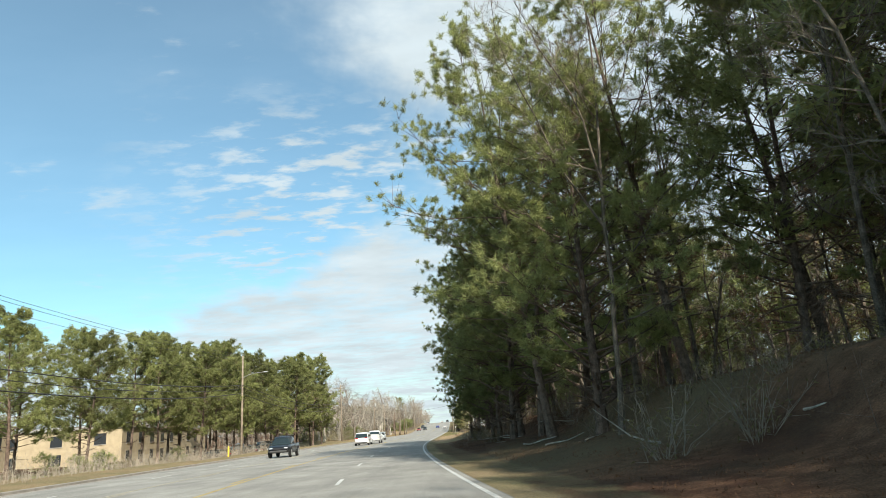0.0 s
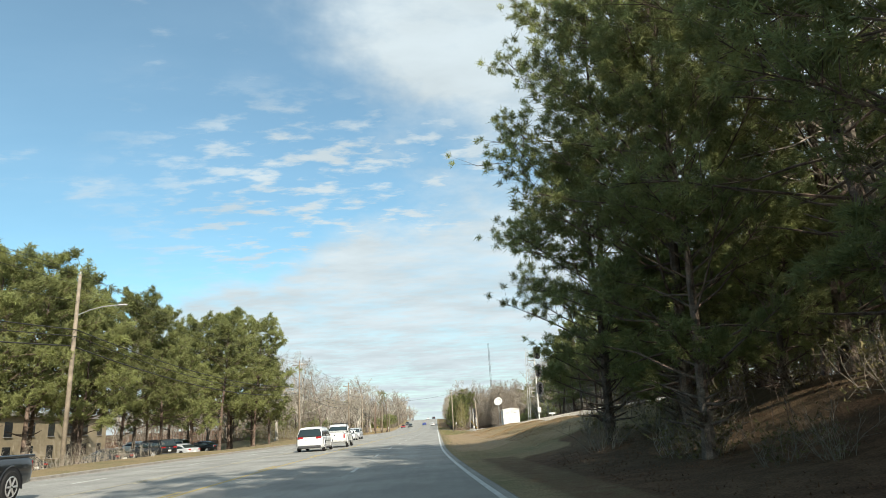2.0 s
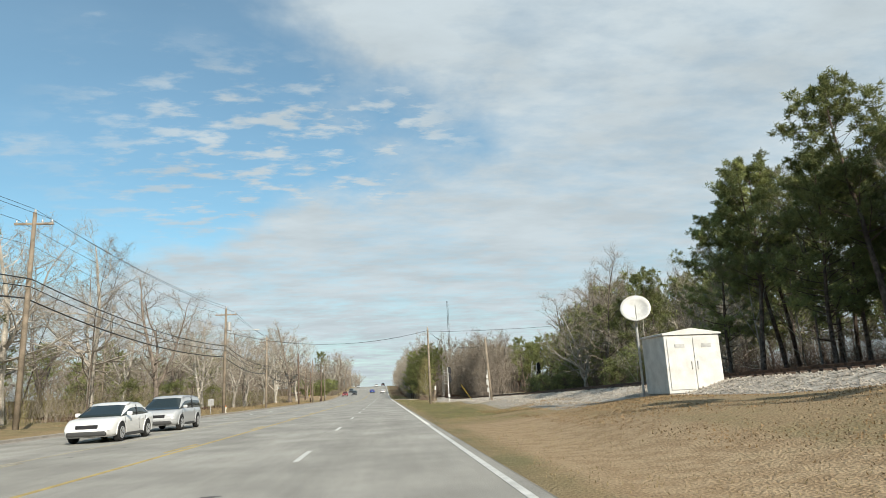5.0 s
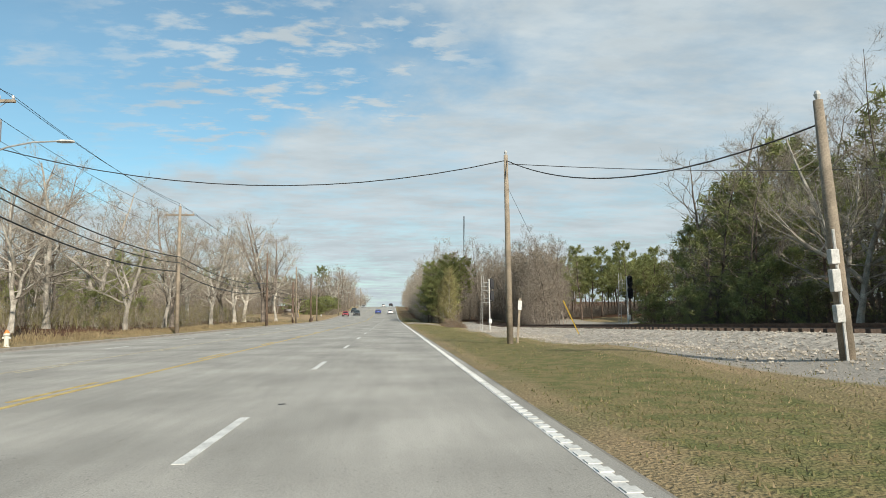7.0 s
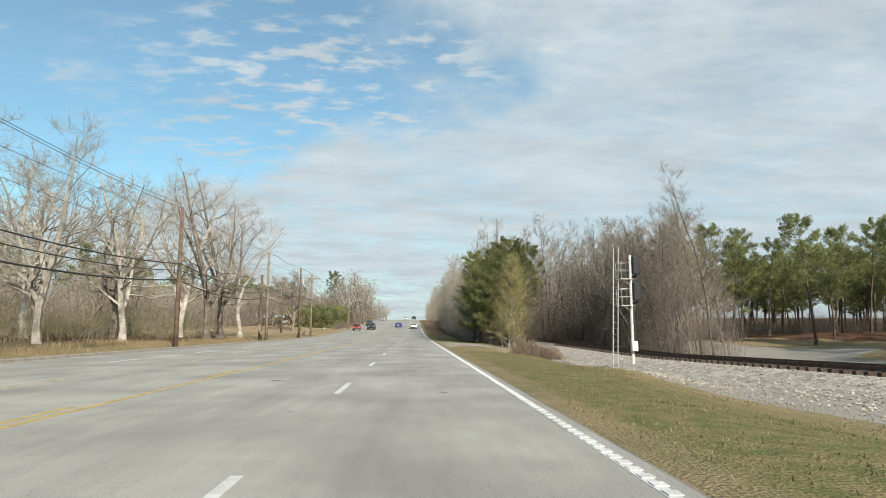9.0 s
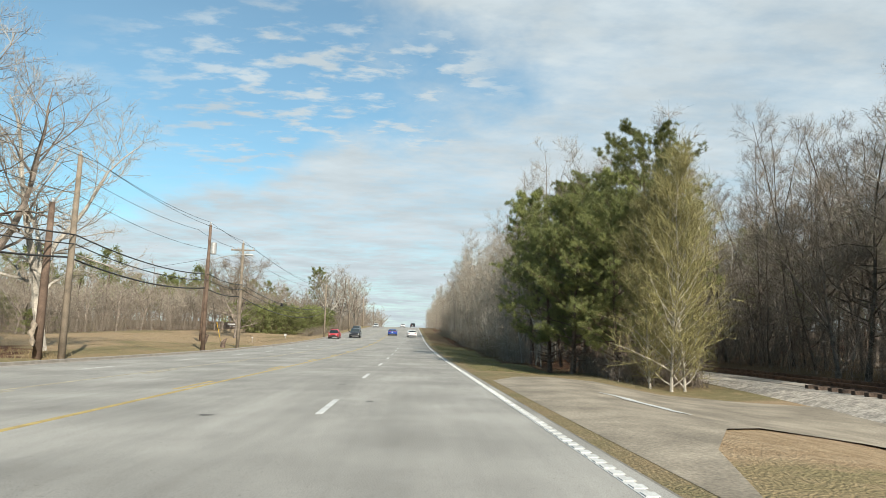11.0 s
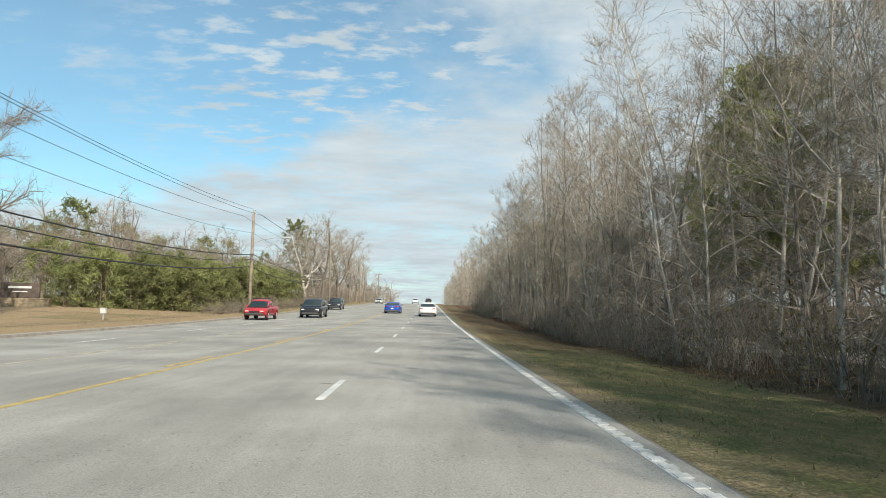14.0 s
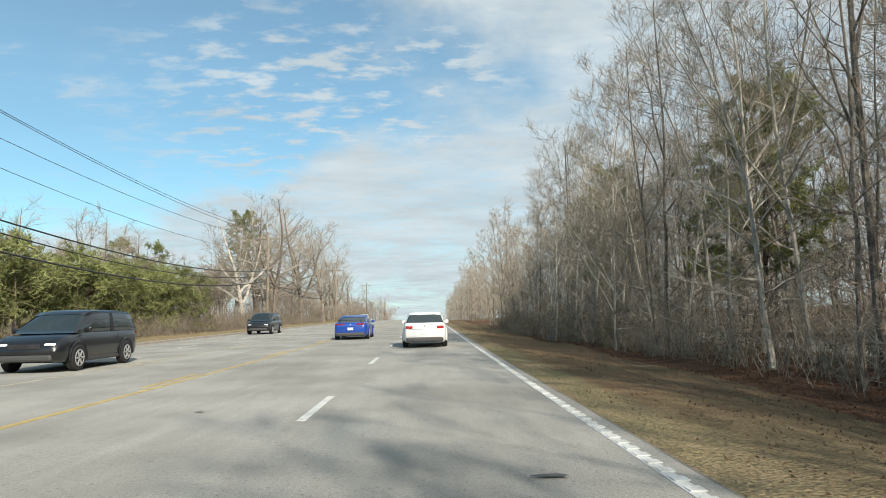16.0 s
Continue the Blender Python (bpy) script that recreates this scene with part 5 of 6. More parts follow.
# leaning marker post by the thin pole, road sign, hydrant, stump, entrance sign
stake = thing("marker_post", "leaning white utility marker post in the grass", "marker post", m=pose(7.25, 144.6, gz(7.25, 144.6), 0, 5, 0))
part("post", Mesh().box((-.05, -.03, -.2), (.05, .03, 1.9), bevel=.01), M_POLE, stake)
part("plate", Mesh().box((-.08, -.045, 1.4), (.08, -.03, 1.8), bevel=.004), M_SHED, stake, "white plate")
sg = thing("road_sign", "small road sign seen from behind on a steel post", "road sign", m=pose(-15.3, 141.5, .1))
part("post", Mesh().box((-.03, -.02, -.2), (.03, .02, 1.35)), M_GALV, sg)
part("plate", Mesh().box((-.28, .022, .85), (.28, .03, 1.5), bevel=.003), M_GALV, sg, "bare grey metal back")
hy = thing("fire_hydrant", "silver fire hydrant with an orange cap on the verge", "hydrant", m=pose(-15.3, 147.6, .1))
part("barrel", Mesh().tube([(0, 0, -.05), (0, 0, .04), (0, 0, .05), (0, 0, .5), (0, 0, .52), (0, 0, .6)], [.15, .15, .1, .1, .14, .12], 12, True), M_HYDRANT, hy)
part("cap", Mesh().tube([(0, 0, .6), (0, 0, .7), (0, 0, .76)], [.12, .08, .03], 12, True), M_SIGNRED, hy, "orange cap")
part("outlet", Mesh().tube([(-.17, 0, .4), (.17, 0, .4)], .055, 8, True), M_HYDRANT, hy)
bag = thing("torn_wrap", "torn tan wrap hanging round the foot of a pole", "torn wrap", m=pose(-15.5, 231.9, .2))
tp = bend_line(np.random.default_rng(3), np.array([0, 0, 1.6]), np.array([.2, -.1, -1]), 1.5, 6, 0, .25)
part("sheet", Mesh().tube(tp, [.05, .14, .08, .16, .06, .13, .03], 6), M_POLE, bag)
stp = thing("old_stump", "broken dark tree stump beside a pole", "stump", m=pose(-15.6, 261.8, gz(-15.6, 261.8) + float(rise(261.8))))
part("trunk", Mesh().tube([(0, 0, -.2), (0, .05, .3), (.12, .1, .6), (.3, .15, .8)], [.26, .2, .16, .05], 8, True), M_PINEBARK, stp)
stb = thing("kerb_mound_stub", "short weathered wooden post propped beside a pole", "post", m=pose(-15.4, 255.4, gz(-15.4, 255.4), 0, 18, 0))
part("post", Mesh().tube([(0, 0, -.2), (0, 0, 1.3)], [.13, .11], 8, True), M_PINEBARK, stb)
ped = thing("utility_pedestal", "small pale utility pedestal on a post beside the kerb", "pedestal", m=at(-18.0, 303.2))
part("post", Mesh().tube([(0, 0, -.2), (0, 0, .4)], .04, 8, True), M_GALV, ped)
part("box", Mesh().box((-.16, -.12, .38), (.16, .12, .68), bevel=.03), M_SHED, ped)
part("lid", Mesh().box((-.18, -.14, .68), (.18, .14, .72), bevel=.015), M_SHED, ped)
lawn_post = thing("lawn_post", "short weathered wooden post with a white band on the lawn", "post", m=at(-18.0, 282.6))
part("post", Mesh().box((-.07, -.07, -.3), (.07, .07, .62), bevel=.015), M_POLE, lawn_post)
part("band", Mesh().box((-.075, -.075, .42), (.075, .075, .56), bevel=.01), M_SHED, lawn_post, "white band")
es = thing("entrance_sign", "dark entrance sign with pale lettering on a stone base", "sign", m=pose(-28.5, 312.0, gz(-28.5, 312.0) + float(rise(312)), 0, 0, 12))
blocks = part("base", Mesh().box((-2.0, -.28, -.3), (2.0, .28, .62)), M_STONE, es, "buff ledge-stone base")
rb = random.Random(8)
for row in range(4):
    x = -2.02
    while x < 1.95:
        ln = rb.uniform(.25, .6)
        part("stone", Mesh().box((x, -.31 - rb.uniform(0, .03), -.02 + row * .16), (min(x + ln - .015, 2.03), -.2, .125 + row * .16), bevel=.012), M_STONE, blocks)
        x += ln
part("cap", Mesh().box((-2.1, -.36, .62), (2.1, .36, .70), bevel=.015), M_STONE, es)
part("board", Mesh().box((-1.3, -.08, .72), (1.3, .08, 1.85), bevel=.03), M_BROWNB, es, "dark brown board")
for k, (a, b, zz) in enumerate(((-.8, .75, 1.42), (-.5, .5, 1.15))):
    part("lettering_bar", Mesh().box((a, -.095, zz), (b, -.082, zz + (.16 if k == 0 else .07)), bevel=.01), M_PLATE, es, "pale unreadable lettering")

# ---------------------------------------------------------------- buildings on the far left
def office(name, x0, y0, x1, y1, height, turn, label, cols, rows, wall, z=0.0):
    root = thing(name, label, "building", m=pose(x0, y0, z, 0, 0, turn))
    lx, ly = x1 - x0, y1 - y0
    part("wall", Mesh().box((0, 0, -1.5), (lx, ly, height)), wall, root)
    part("roof", Mesh().box((-.4, -.4, height), (lx + .4, ly + .4, height + .55), bevel=.05), M_ROOFG, root)
    for side in ("e", "s"):
        n = cols if side == "e" else max(2, int(cols * lx / max(ly, 1)))
        for i in range(n):
            for j in range(rows):
                u = (i + .5) / n
                zz = .9 + j * (height - .4) / rows
                hh = min(1.7, (height - .8) / rows - .6)
                if side == "e":
                    c = u * ly
                    wn_ = part("window", Mesh().box((lx - .02, c - .9, zz), (lx + .04, c + .9, zz + hh), bevel=.01), M_DARKWIN, root, "dark window")
                    part("sill", Mesh().box((lx, c - 1.0, zz - .12), (lx + .12, c + 1.0, zz - .02)), M_ROOFG, wn_)
                else:
                    c = u * lx
                    wn_ = part("window", Mesh().box((c - .9, -.04, zz), (c + .9, .02, zz + hh), bevel=.01), M_DARKWIN, root, "dark window")
                    part("sill", Mesh().box((c - 1.0, -.12, zz - .12), (c + 1.0, 0, zz - .02)), M_ROOFG, wn_)
    return root


office("office_building", -66, 66, -46, 116, 6.2, 6, "tan stucco office building behind the pines", 9, 2, M_STUCCO, -1.0)
office("office_building", -74, 18, -52, 52, 6.4, 4, "tan stucco office building behind the pines", 6, 2, M_STUCCO, -1.0)
office("low_house", -62, 284, -50, 298, 3.0, 0, "low pale house behind the lawn", 3, 1, M_STUCCO, 1.4)
office("low_house", -84, 330, -68, 344, 3.2, 5, "low pale house behind the lawn", 3, 1, M_STUCCO, 2.6)

# ---------------------------------------------------------------- planting: right-hand pine bank
def clear_of(X, s, spots, gap):
    return all((X - a) ** 2 + (s - b) ** 2 > gap * gap for a, b in spots)


rt = random.Random(21)
taken = []
for X, s, k, sc in [(9.4, 31.0, 2, .86), (9.8, 24.5, 0, .95), (10.4, 16.5, 2, .80), (8.6, 21, 1, .75), (8.4, 27.5, 1, .7), (8.9, 12, 1, .8), (9.4, -7, 2, 1.08), (9.8, 4.0, 0, .98), (8.7, 0.5, 1, 1.05), (8.9, 8.0, 1, .95), (9.6, -3.5, 0, 1.0)]:
    EDGEPINE[k].put(at(X, s, rt.uniform(0, 360), 0, sc), "edge pines")
    taken.append((X, s))
for X, s, k, sc in [(13, -1, 0, 1.05), (13.5, -14, 2, 1.0)]:
    EDGEPINE[k].put(at(X, s, s * 30, 0, sc), "trees on the bank")
    taken.append((X, s))
for X, s, sc in [(13.0, -9.5, .85)]:
    OAK.put(at(X, s, s * 30, 0, sc), "trees on the bank")
    taken.append((X, s))
for _ in range(3000):
    X, s = rt.uniform(9.0, 36), rt.uniform(-100, 30)
    if s > -8 and X < 11 or not clear_of(X, s, taken, 2.35):
        continue
    taken.append((X, s))
    k = rt.random()
    pine = .32 if s > 10 else (.05 if X < 17 else .5)
    kd = rt.choice(EDGEPINE if X < 17 else PINEMID) if k < pine else (rt.choice(DARKBARE) if k < .93 else OAK)
    kd.put(at(X, s, rt.uniform(0, 360), 0, rt.uniform(.85, 1.15)), "trees on the bank")
    if len(taken) > 138:
        break
for _ in range(46):
    X, s = rt.uniform(7.4, 16), rt.uniform(-55, 30)
    rt.choice(BRUSH).put(at(X, s, rt.uniform(0, 360), 0, rt.uniform(.4, .8)), "bushes on the bank")

for _ in range(26):
    X, s = rt.uniform(8.6, 15.5), rt.uniform(17, 35)
    rt.choice(BRUSH[1:]).put(at(X, s, rt.uniform(0, 360), 0, rt.uniform(.5, .95)), "bushes on the bank")
for X, s, k, sc in [(10.6, 27.0, 1, .5), (12.2, 32.0, 1, .45), (11.8, 23.0, 1, .55), (13.8, 28.0, 1, .55)]:
    EDGEPINE[k].put(at(X, s, rt.uniform(0, 360), -.5, sc), "edge pines")

# pines added mostly out of view, so their shadows darken the bank
rq = random.Random(41)
shade_spots = []
for _ in range(400):
    X, s = rq.uniform(14.5, 27), rq.uniform(-75, -16)
    if clear_of(X, s, shade_spots, 4.2) and len(shade_spots) < 26:
        shade_spots.append((X, s))
        PINEMID[rq.randrange(2)].put(at(X, s, rq.uniform(0, 360), 0, rq.uniform(.95, 1.15)), "trees on the bank")
bollard = thing("yellow_bollard", "short yellow bollard behind the kerb", "bollard", m=at(-17.2, 33.0))
part("post", Mesh().tube([(0, 0, -.2), (0, 0, .9), (0, 0, 1.0), (0, 0, 1.05)], [.09, .09, .075, .03], 12, True), M_YELLOWG, bollard)
rq = random.Random(12)
for _ in range(18):
    X, s = rq.uniform(-25, -19.5), rq.uniform(-8, 56)
    (BRUSH[2] if rq.random() < .5 else SAPLING[1]).put(at(X, s, rq.uniform(0, 360), 0, rq.uniform(.3, .6)), "shrubs before the office")

# pine belt beyond the railway
rt, taken = random.Random(31), []
for _ in range(1500):
    s = rt.uniform(36, 113)
    back = 11 * rt.random()
    X = 33 - 11 * (s - 36) / 75 + back
    if clear_of(X, s, taken, 2.9):
        taken.append((X, s))
        kd = rt.choice(PINE) if back < 5 else rt.choice(PINEMID)
        kd.put(at(X, s, rt.uniform(0, 360), 0, (rt.uniform(.66, .86) if back < 4 else rt.uniform(.8, 1.0)) * float(np.interp(s, [40, 70, 116], [1.0, 1.02, .74]))), "pines beyond the railway")
    if len(taken) > 100:
        break
for _ in range(16):
    X, s = rt.uniform(23, 28), rt.uniform(92, 135)
    rt.choice(SLIM + WIDE[2:]).put(at(X, s, rt.uniform(0, 360), 0, rt.uniform(.5, .72)), "bare trees beyond the railway")
# mixed wood along the railway
rt, taken = random.Random(32), []
for _ in range(900):
    X, s = rt.uniform(24.5, 40), rt.uniform(134, 206)
    if s < 165 + 2.5 * (X - 26) and clear_of(X, s, taken, 2.3):
        taken.append((X, s))
        k = rt.random()
        kd = rt.choice(PINEMID) if k < .34 and X > 26 else (rt.choice(WIDE[:1] + DARKBARE[3:]) if k < .66 else rt.choice(DARKBARE[:3]))
        kd.put(at(X, s, rt.uniform(0, 360), 0, rt.uniform(.48, .66) if kd in PINEMID else rt.uniform(.66, .92)), "mixed trees along the railway")
    if len(taken) > 66:
        break
for X, s, sc in [(32.5, 174, 1.15), (36, 169, 1.15), (36, 186, .75), (39, 196, .7)]:
    WIDE[1].put(at(X, s, 40, 0, sc), "mixed trees along the railway")
# bare wood behind the track from the crossing on
rt, taken = random.Random(33), []
for _ in range(1200):
    X, s = rt.uniform(22.5, 34), rt.uniform(203, 262)
    if s > 141 + 2.9 * (X - 1.6) and clear_of(X, s, taken, 2.1):
        taken.append((X, s))
        kd = rt.choice(DARKBARE + DARKBARE[:3] + SLIM[2:4])
        kd.put(at(X, s, rt.uniform(0, 360), 0, rt.uniform(.72, .95)), "bare trees behind the track")
    if len(taken) > 52:
        break
for X, s, k, sc in [(22.5, 212, 1, .8), (24.5, 216, 0, .95), (22.6, 221, 0, 1.0), (26.5, 221, 0, 1.0), (24.0, 228, 0, 1.02), (27.5, 229, 0, .9), (22.4, 233, 1, 1.0), (25.8, 236, 0, .95), (28.0, 214, 1, .75), (22.0, 207, 1, .6)]:
    DOME[k].put(at(X, s, s * 37, 0, sc), "bare clump behind the track")
# the group at the crossing
EDGEPINE[0].put(at(11.6, 229.8, 30, 0, .66), "trees at the crossing")
for X, s, k, turn, sc in [(8.9, 231.5, 1, 130, .58), (8.6, 235.0, 1, 30, .55), (10.0, 228.6, 1, 250, .52), (10.2, 234.0, 1, 80, .60)]:
    EDGEPINE[k].put(at(X, s, turn, 0, sc), "trees at the crossing")
for X, s, turn, sc in [(11.3, 226.2, 0, .98), (10.7, 226.7, 110, .8), (12.0, 226.6, 220, .86)]:
    OLIVE.put(at(X, s, turn, 0, sc), "trees at the crossing")
rq = random.Random(5)
for _ in range(26):
    X, s = rq.uniform(24, 28.5), rq.uniform(127, 172)
    SAPLING[rq.randrange(2)].put(at(X, s, rq.uniform(0, 360), 0, rq.uniform(.5, .95)), "evergreen shrubs beside the railway")
for X, s, sc in [(9.9, 207.4, .85), (11.4, 206.8, .62)]:
    BRAMBLE.put(at(X, s, s * 77, 0, sc), "bushes at the crossing")
for X, s, k, sc in [(11.4, 239.0, 2, .54), (12.2, 239.4, 0, .6), (12.0, 242.6, 3, .58), (9.9, 247.0, 1, .62), (11.4, 244.6, 2, .52), (12.5, 236.0, 1, .55), (12.8, 246, 0, .62), (13.3, 252.4, 0, .8), (14.6, 241.5, 3, .6)]:
    (EDGEPINE[k] if k == 2 else PINE[k]).put(at(X, s, s * 50, 0, sc), "roadside pines")
# roadside wood
rt = random.Random(34)
taken = [(10.6, 238.3), (11.6, 241.5), (9.9, 246.8)]
back = []
for _ in range(4000):
    X, s = 8.8 + 12 * rt.random() ** 1.2, rt.uniform(240, 372)
    if X < 9.6 + .3 * math.sin(s) or not clear_of(X, s, taken, 1.45 if X < 12 else 1.9):
        continue
    taken.append((X, s))
    k = rt.random()
    hgt = rt.uniform(.60, .88) if X < 11.5 else rt.uniform(.82, 1.06)
    if X > 13.2 or s > 352:
        back.append((tuple(P(X, s, gz(X, s))), rt.uniform(0, 6.28), hgt))
    else:
        rt.choice(SLIM).put(at(X, s, rt.uniform(0, 360), 0, hgt), "roadside wood")
    if len(taken) > 225:
        break
for X, s, k, sc in [(15.5, 288, 2, .72), (17.5, 296, 0, .62), (15, 262, 1, .5), (14.5, 329, 2, .66), (15.2, 352, 0, .7)]:
    PINE[k].put(at(X, s, s * 31, 0, sc), "pines in the roadside wood")
woods("inner_roadside_wood", LITE, back, "slender leafless trees behind the wood's edge")
for s in np.arange(251, 372, 1.5):
    X = rt.uniform(9.0, 11.5)
    rt.choice(BRUSH[:2]).put(at(X, s, rt.uniform(0, 360), 0, rt.uniform(.6, 1.05)), "roadside bushes")


def far_spots(n, x0, x1, s0, s1, lo, hi, seed, keep=None):
    r = random.Random(seed)
    out = []
    for _ in range(n):
        X, s = r.uniform(x0, x1), r.uniform(s0, s1)
        if keep and not keep(X, s):
            continue
        p = P(X, s, gz(X, s) + road_z(s))
        out.append((tuple(p), r.uniform(0, 6.28), r.uniform(lo, hi)))
    return out


woods("far_roadside_wood", LITE, far_spots(190, 9.5, 26, 372, 640, .75, 1.05, 1), "dense leafless wood farther along the road")
woods("deep_wood", LITE, far_spots(150, 19, 46, 262, 400, .8, 1.1, 2), "dense leafless wood behind the roadside trees")
woods("back_wood", LITE[:1] + LITEWIDE, far_spots(200, 24, 60, 204, 320, .75, 1.0, 3, lambda X, s: s > 143 + 2.9 * (X - 1.6)), "dense leafless wood beyond the railway")
woods("bank_wood", PINELITE + LITE[:1], far_spots(84, 30, 66, -110, 30, .8, 1.05, 4), "dense mixed wood on the hill")
woods("rail_side_wood", LITE + PINELITE, far_spots(120, 30, 60, 128, 225, .7, 1.0, 6, lambda X, s: s < 170 + 2.5 * (X - 30)), "mixed wood beyond the railway")

# ---------------------------------------------------------------- planting: left side
for X, s, k, sc in [(-25, 98, 0, 1.08), (-23.0, 103, 2, 1.18), (-28, 92, 2, 1.1), (-27, 106, 0, 1.0), (-31, 83, 0, .98), (-27, 71, 2, 1.05), (-29, 60, 0, .9), (-26.5, 50, 2, .98), (-33, 47, 0, .95), (-30, 38, 0, .86), (-36, 66, 1, .9), (-38, 30, 2, .95), (-32, 20, 0, .85), (-37, 8, 0, .85), (-40, 88, 1, .9), (-24.5, 108, 2, 1.05), (-22.5, 110, 2, .85), (-28, 79, 2, .8), (-31, 54, 2, .85), (-29, 27, 2, .85), (-34, 100, 0, .95), (-26, 87, 2, .75), (-34, 12, 2, .8), (-36, -6, 0, .8), (-31, -2, 2, .75), (-24, 91, 0, 1.0), (-30, 97, 2, 1.05), (-28.5, 66, 2, 1.1), (-25.5, 77, 2, 1.0), (-33, 74, 0, 1.0), (-27, 56, 0, .95), (-30, 45, 2, 1.0), (-34, 57, 0, .95), (-33, 33, 2, .95), (-26, 62, 2, .9)]:
    PINE[k].put(pose(X, s, gz(X, s), 0, 0, s * 33) @ Matrix.Diagonal((sc, sc, sc, 1)), "pines before the office")
for X, s, k, sc in [(-22, 130, 0, 1.1), (-19.2, 137.5, 1, .85), (-26, 125, 2, 1.3), (-24, 121, 0, 1.05), (-25, 145, 2, .95), (-21, 158, 2, .85), (-24, 176, 0, .95), (-20.5, 183, 2, 1.0), (-22, 190, 1, .85), (-27, 170, 1, .85), (-20, 198, 2, 1.1), (-25, 205, 0, 1.0), (-19.8, 172, 2, .9), (-22.5, 165, 0, .9), (-19.6, 208, 0, .95), (-23, 214, 1, .85), (-19.2, 226, 1, 1.1), (-20.5, 235, 1, 1.15), (-23, 229, 0, 1.25), (-19.5, 240, 2, 1.3), (-30, 215, 1, .8), (-29, 155, 0, .75), (-33, 187, 2, .8)]:
    WIDE[k].put(pose(X, s, gz(X, s), 0, 0, s * 41) @ Matrix.Diagonal((sc, sc, sc, 1)), "bare hardwoods by the far kerb")
for _ in range(58):
    s = rt.uniform(118, 236)
    X = rt.uniform(-34, -19.5)
    rt.choice(BRUSH + [SLIM[3]]).put(at(X, s, rt.uniform(0, 360), 0, rt.uniform(.6, 1.1)), "thicket by the far kerb") if rt.random() < .85 else SAPLING[1].put(at(X, s, 0, 0, .8), "thicket by the far kerb")
for s in np.arange(316, 364, 1.5):
    for row in range(3):
        X = float(np.interp(s, [310, 330, 365, 400], [-26, -22, -18.8, -18.4])) - row * 2.0 + rt.uniform(-.7, .7)
        SAPLING[(row + int(s)) % 2].put(at(X, s + rt.uniform(-.7, .7), rt.uniform(0, 360), 0, rt.uniform(.8, 1.2)), "young pine row")
for s in np.arange(324, 400, 2.6):
    rt.choice(BRUSH).put(at(rt.uniform(-18.3, -17.0), s, rt.uniform(0, 360), 0, rt.uniform(.5, .8)), "bushes before the young pines")
for X, s, k, sc in [(-20.8, 127, 2, .9), (-23.5, 133, 0, .9), (-28, 131, 2, .85)]:
    DARKBARE[k].put(at(X, s, s * 20, 0, sc), "bare hardwoods by the far kerb")
SHADE.put(at(-23.3, 295, 40), "lawn trees")
rq = random.Random(77)
for _ in range(22):
    X, s = rq.uniform(-52, -29), rq.uniform(126, 232)
    PINEMID[rq.randrange(2)].put(at(X, s, rq.uniform(0, 360), 0, rq.uniform(.3, .5)), "pines behind the far kerb")
for X, s, k, sc in [(-20, 396, 1, 1.1), (-23, 403, 0, 1.35), (-18.5, 408, 1, 1.2), (-22, 418, 0, 1.3), (-18, 426, 1, 1.1), (-19, 432, 2, 1.2), (-18.5, 445, 1, .9), (-21, 452, 0, 1.0), (-18.5, 466, 1, .8), (-22, 388, 0, 1.1), (-25, 394, 2, 1.2), (-26, 410, 1, 1.0)]:
    WIDE[k].put(at(X, s, s * 20, 0, sc), "bare hardwoods down the road")
PINE[3].put(at(-28, 416, 0, 0, .92), "bare hardwoods down the road")
for _ in range(26):
    rt.choice(BRUSH + [SAPLING[1]]).put(at(rt.uniform(-50, -34), rt.uniform(246, 300), rt.uniform(0, 360), 0, rt.uniform(.5, 1.1)), "bushes behind the lawn")
woods("far_left_wood", LITEWIDE, far_spots(110, -46, -17.5, 470, 700, .6, .95, 7), "leafless wood far down the road")
woods("lawn_edge_wood", LITEWIDE, far_spots(130, -66, -37, 226, 335, .46, .74, 18), "leafless wood behind the lawn")
woods("lawn_back_wood", LITEWIDE + PINELITE, far_spots(170, -100, -46, 235, 480, .62, .9, 8), "leafless wood behind the lawn and houses")
woods("mid_left_wood", LITEWIDE, far_spots(110, -70, -29, 118, 240, .42, .8, 9), "leafless wood behind the far kerb")
woods("young_pine_back", LITEWIDE, far_spots(110, -50, -27, 318, 470, .55, .85, 10), "leafless wood behind the young pines")
woods("office_back_wood", PINELITE + LITE, far_spots(50, -110, -70, -20, 140, .7, .95, 11), "pines behind the office buildings")


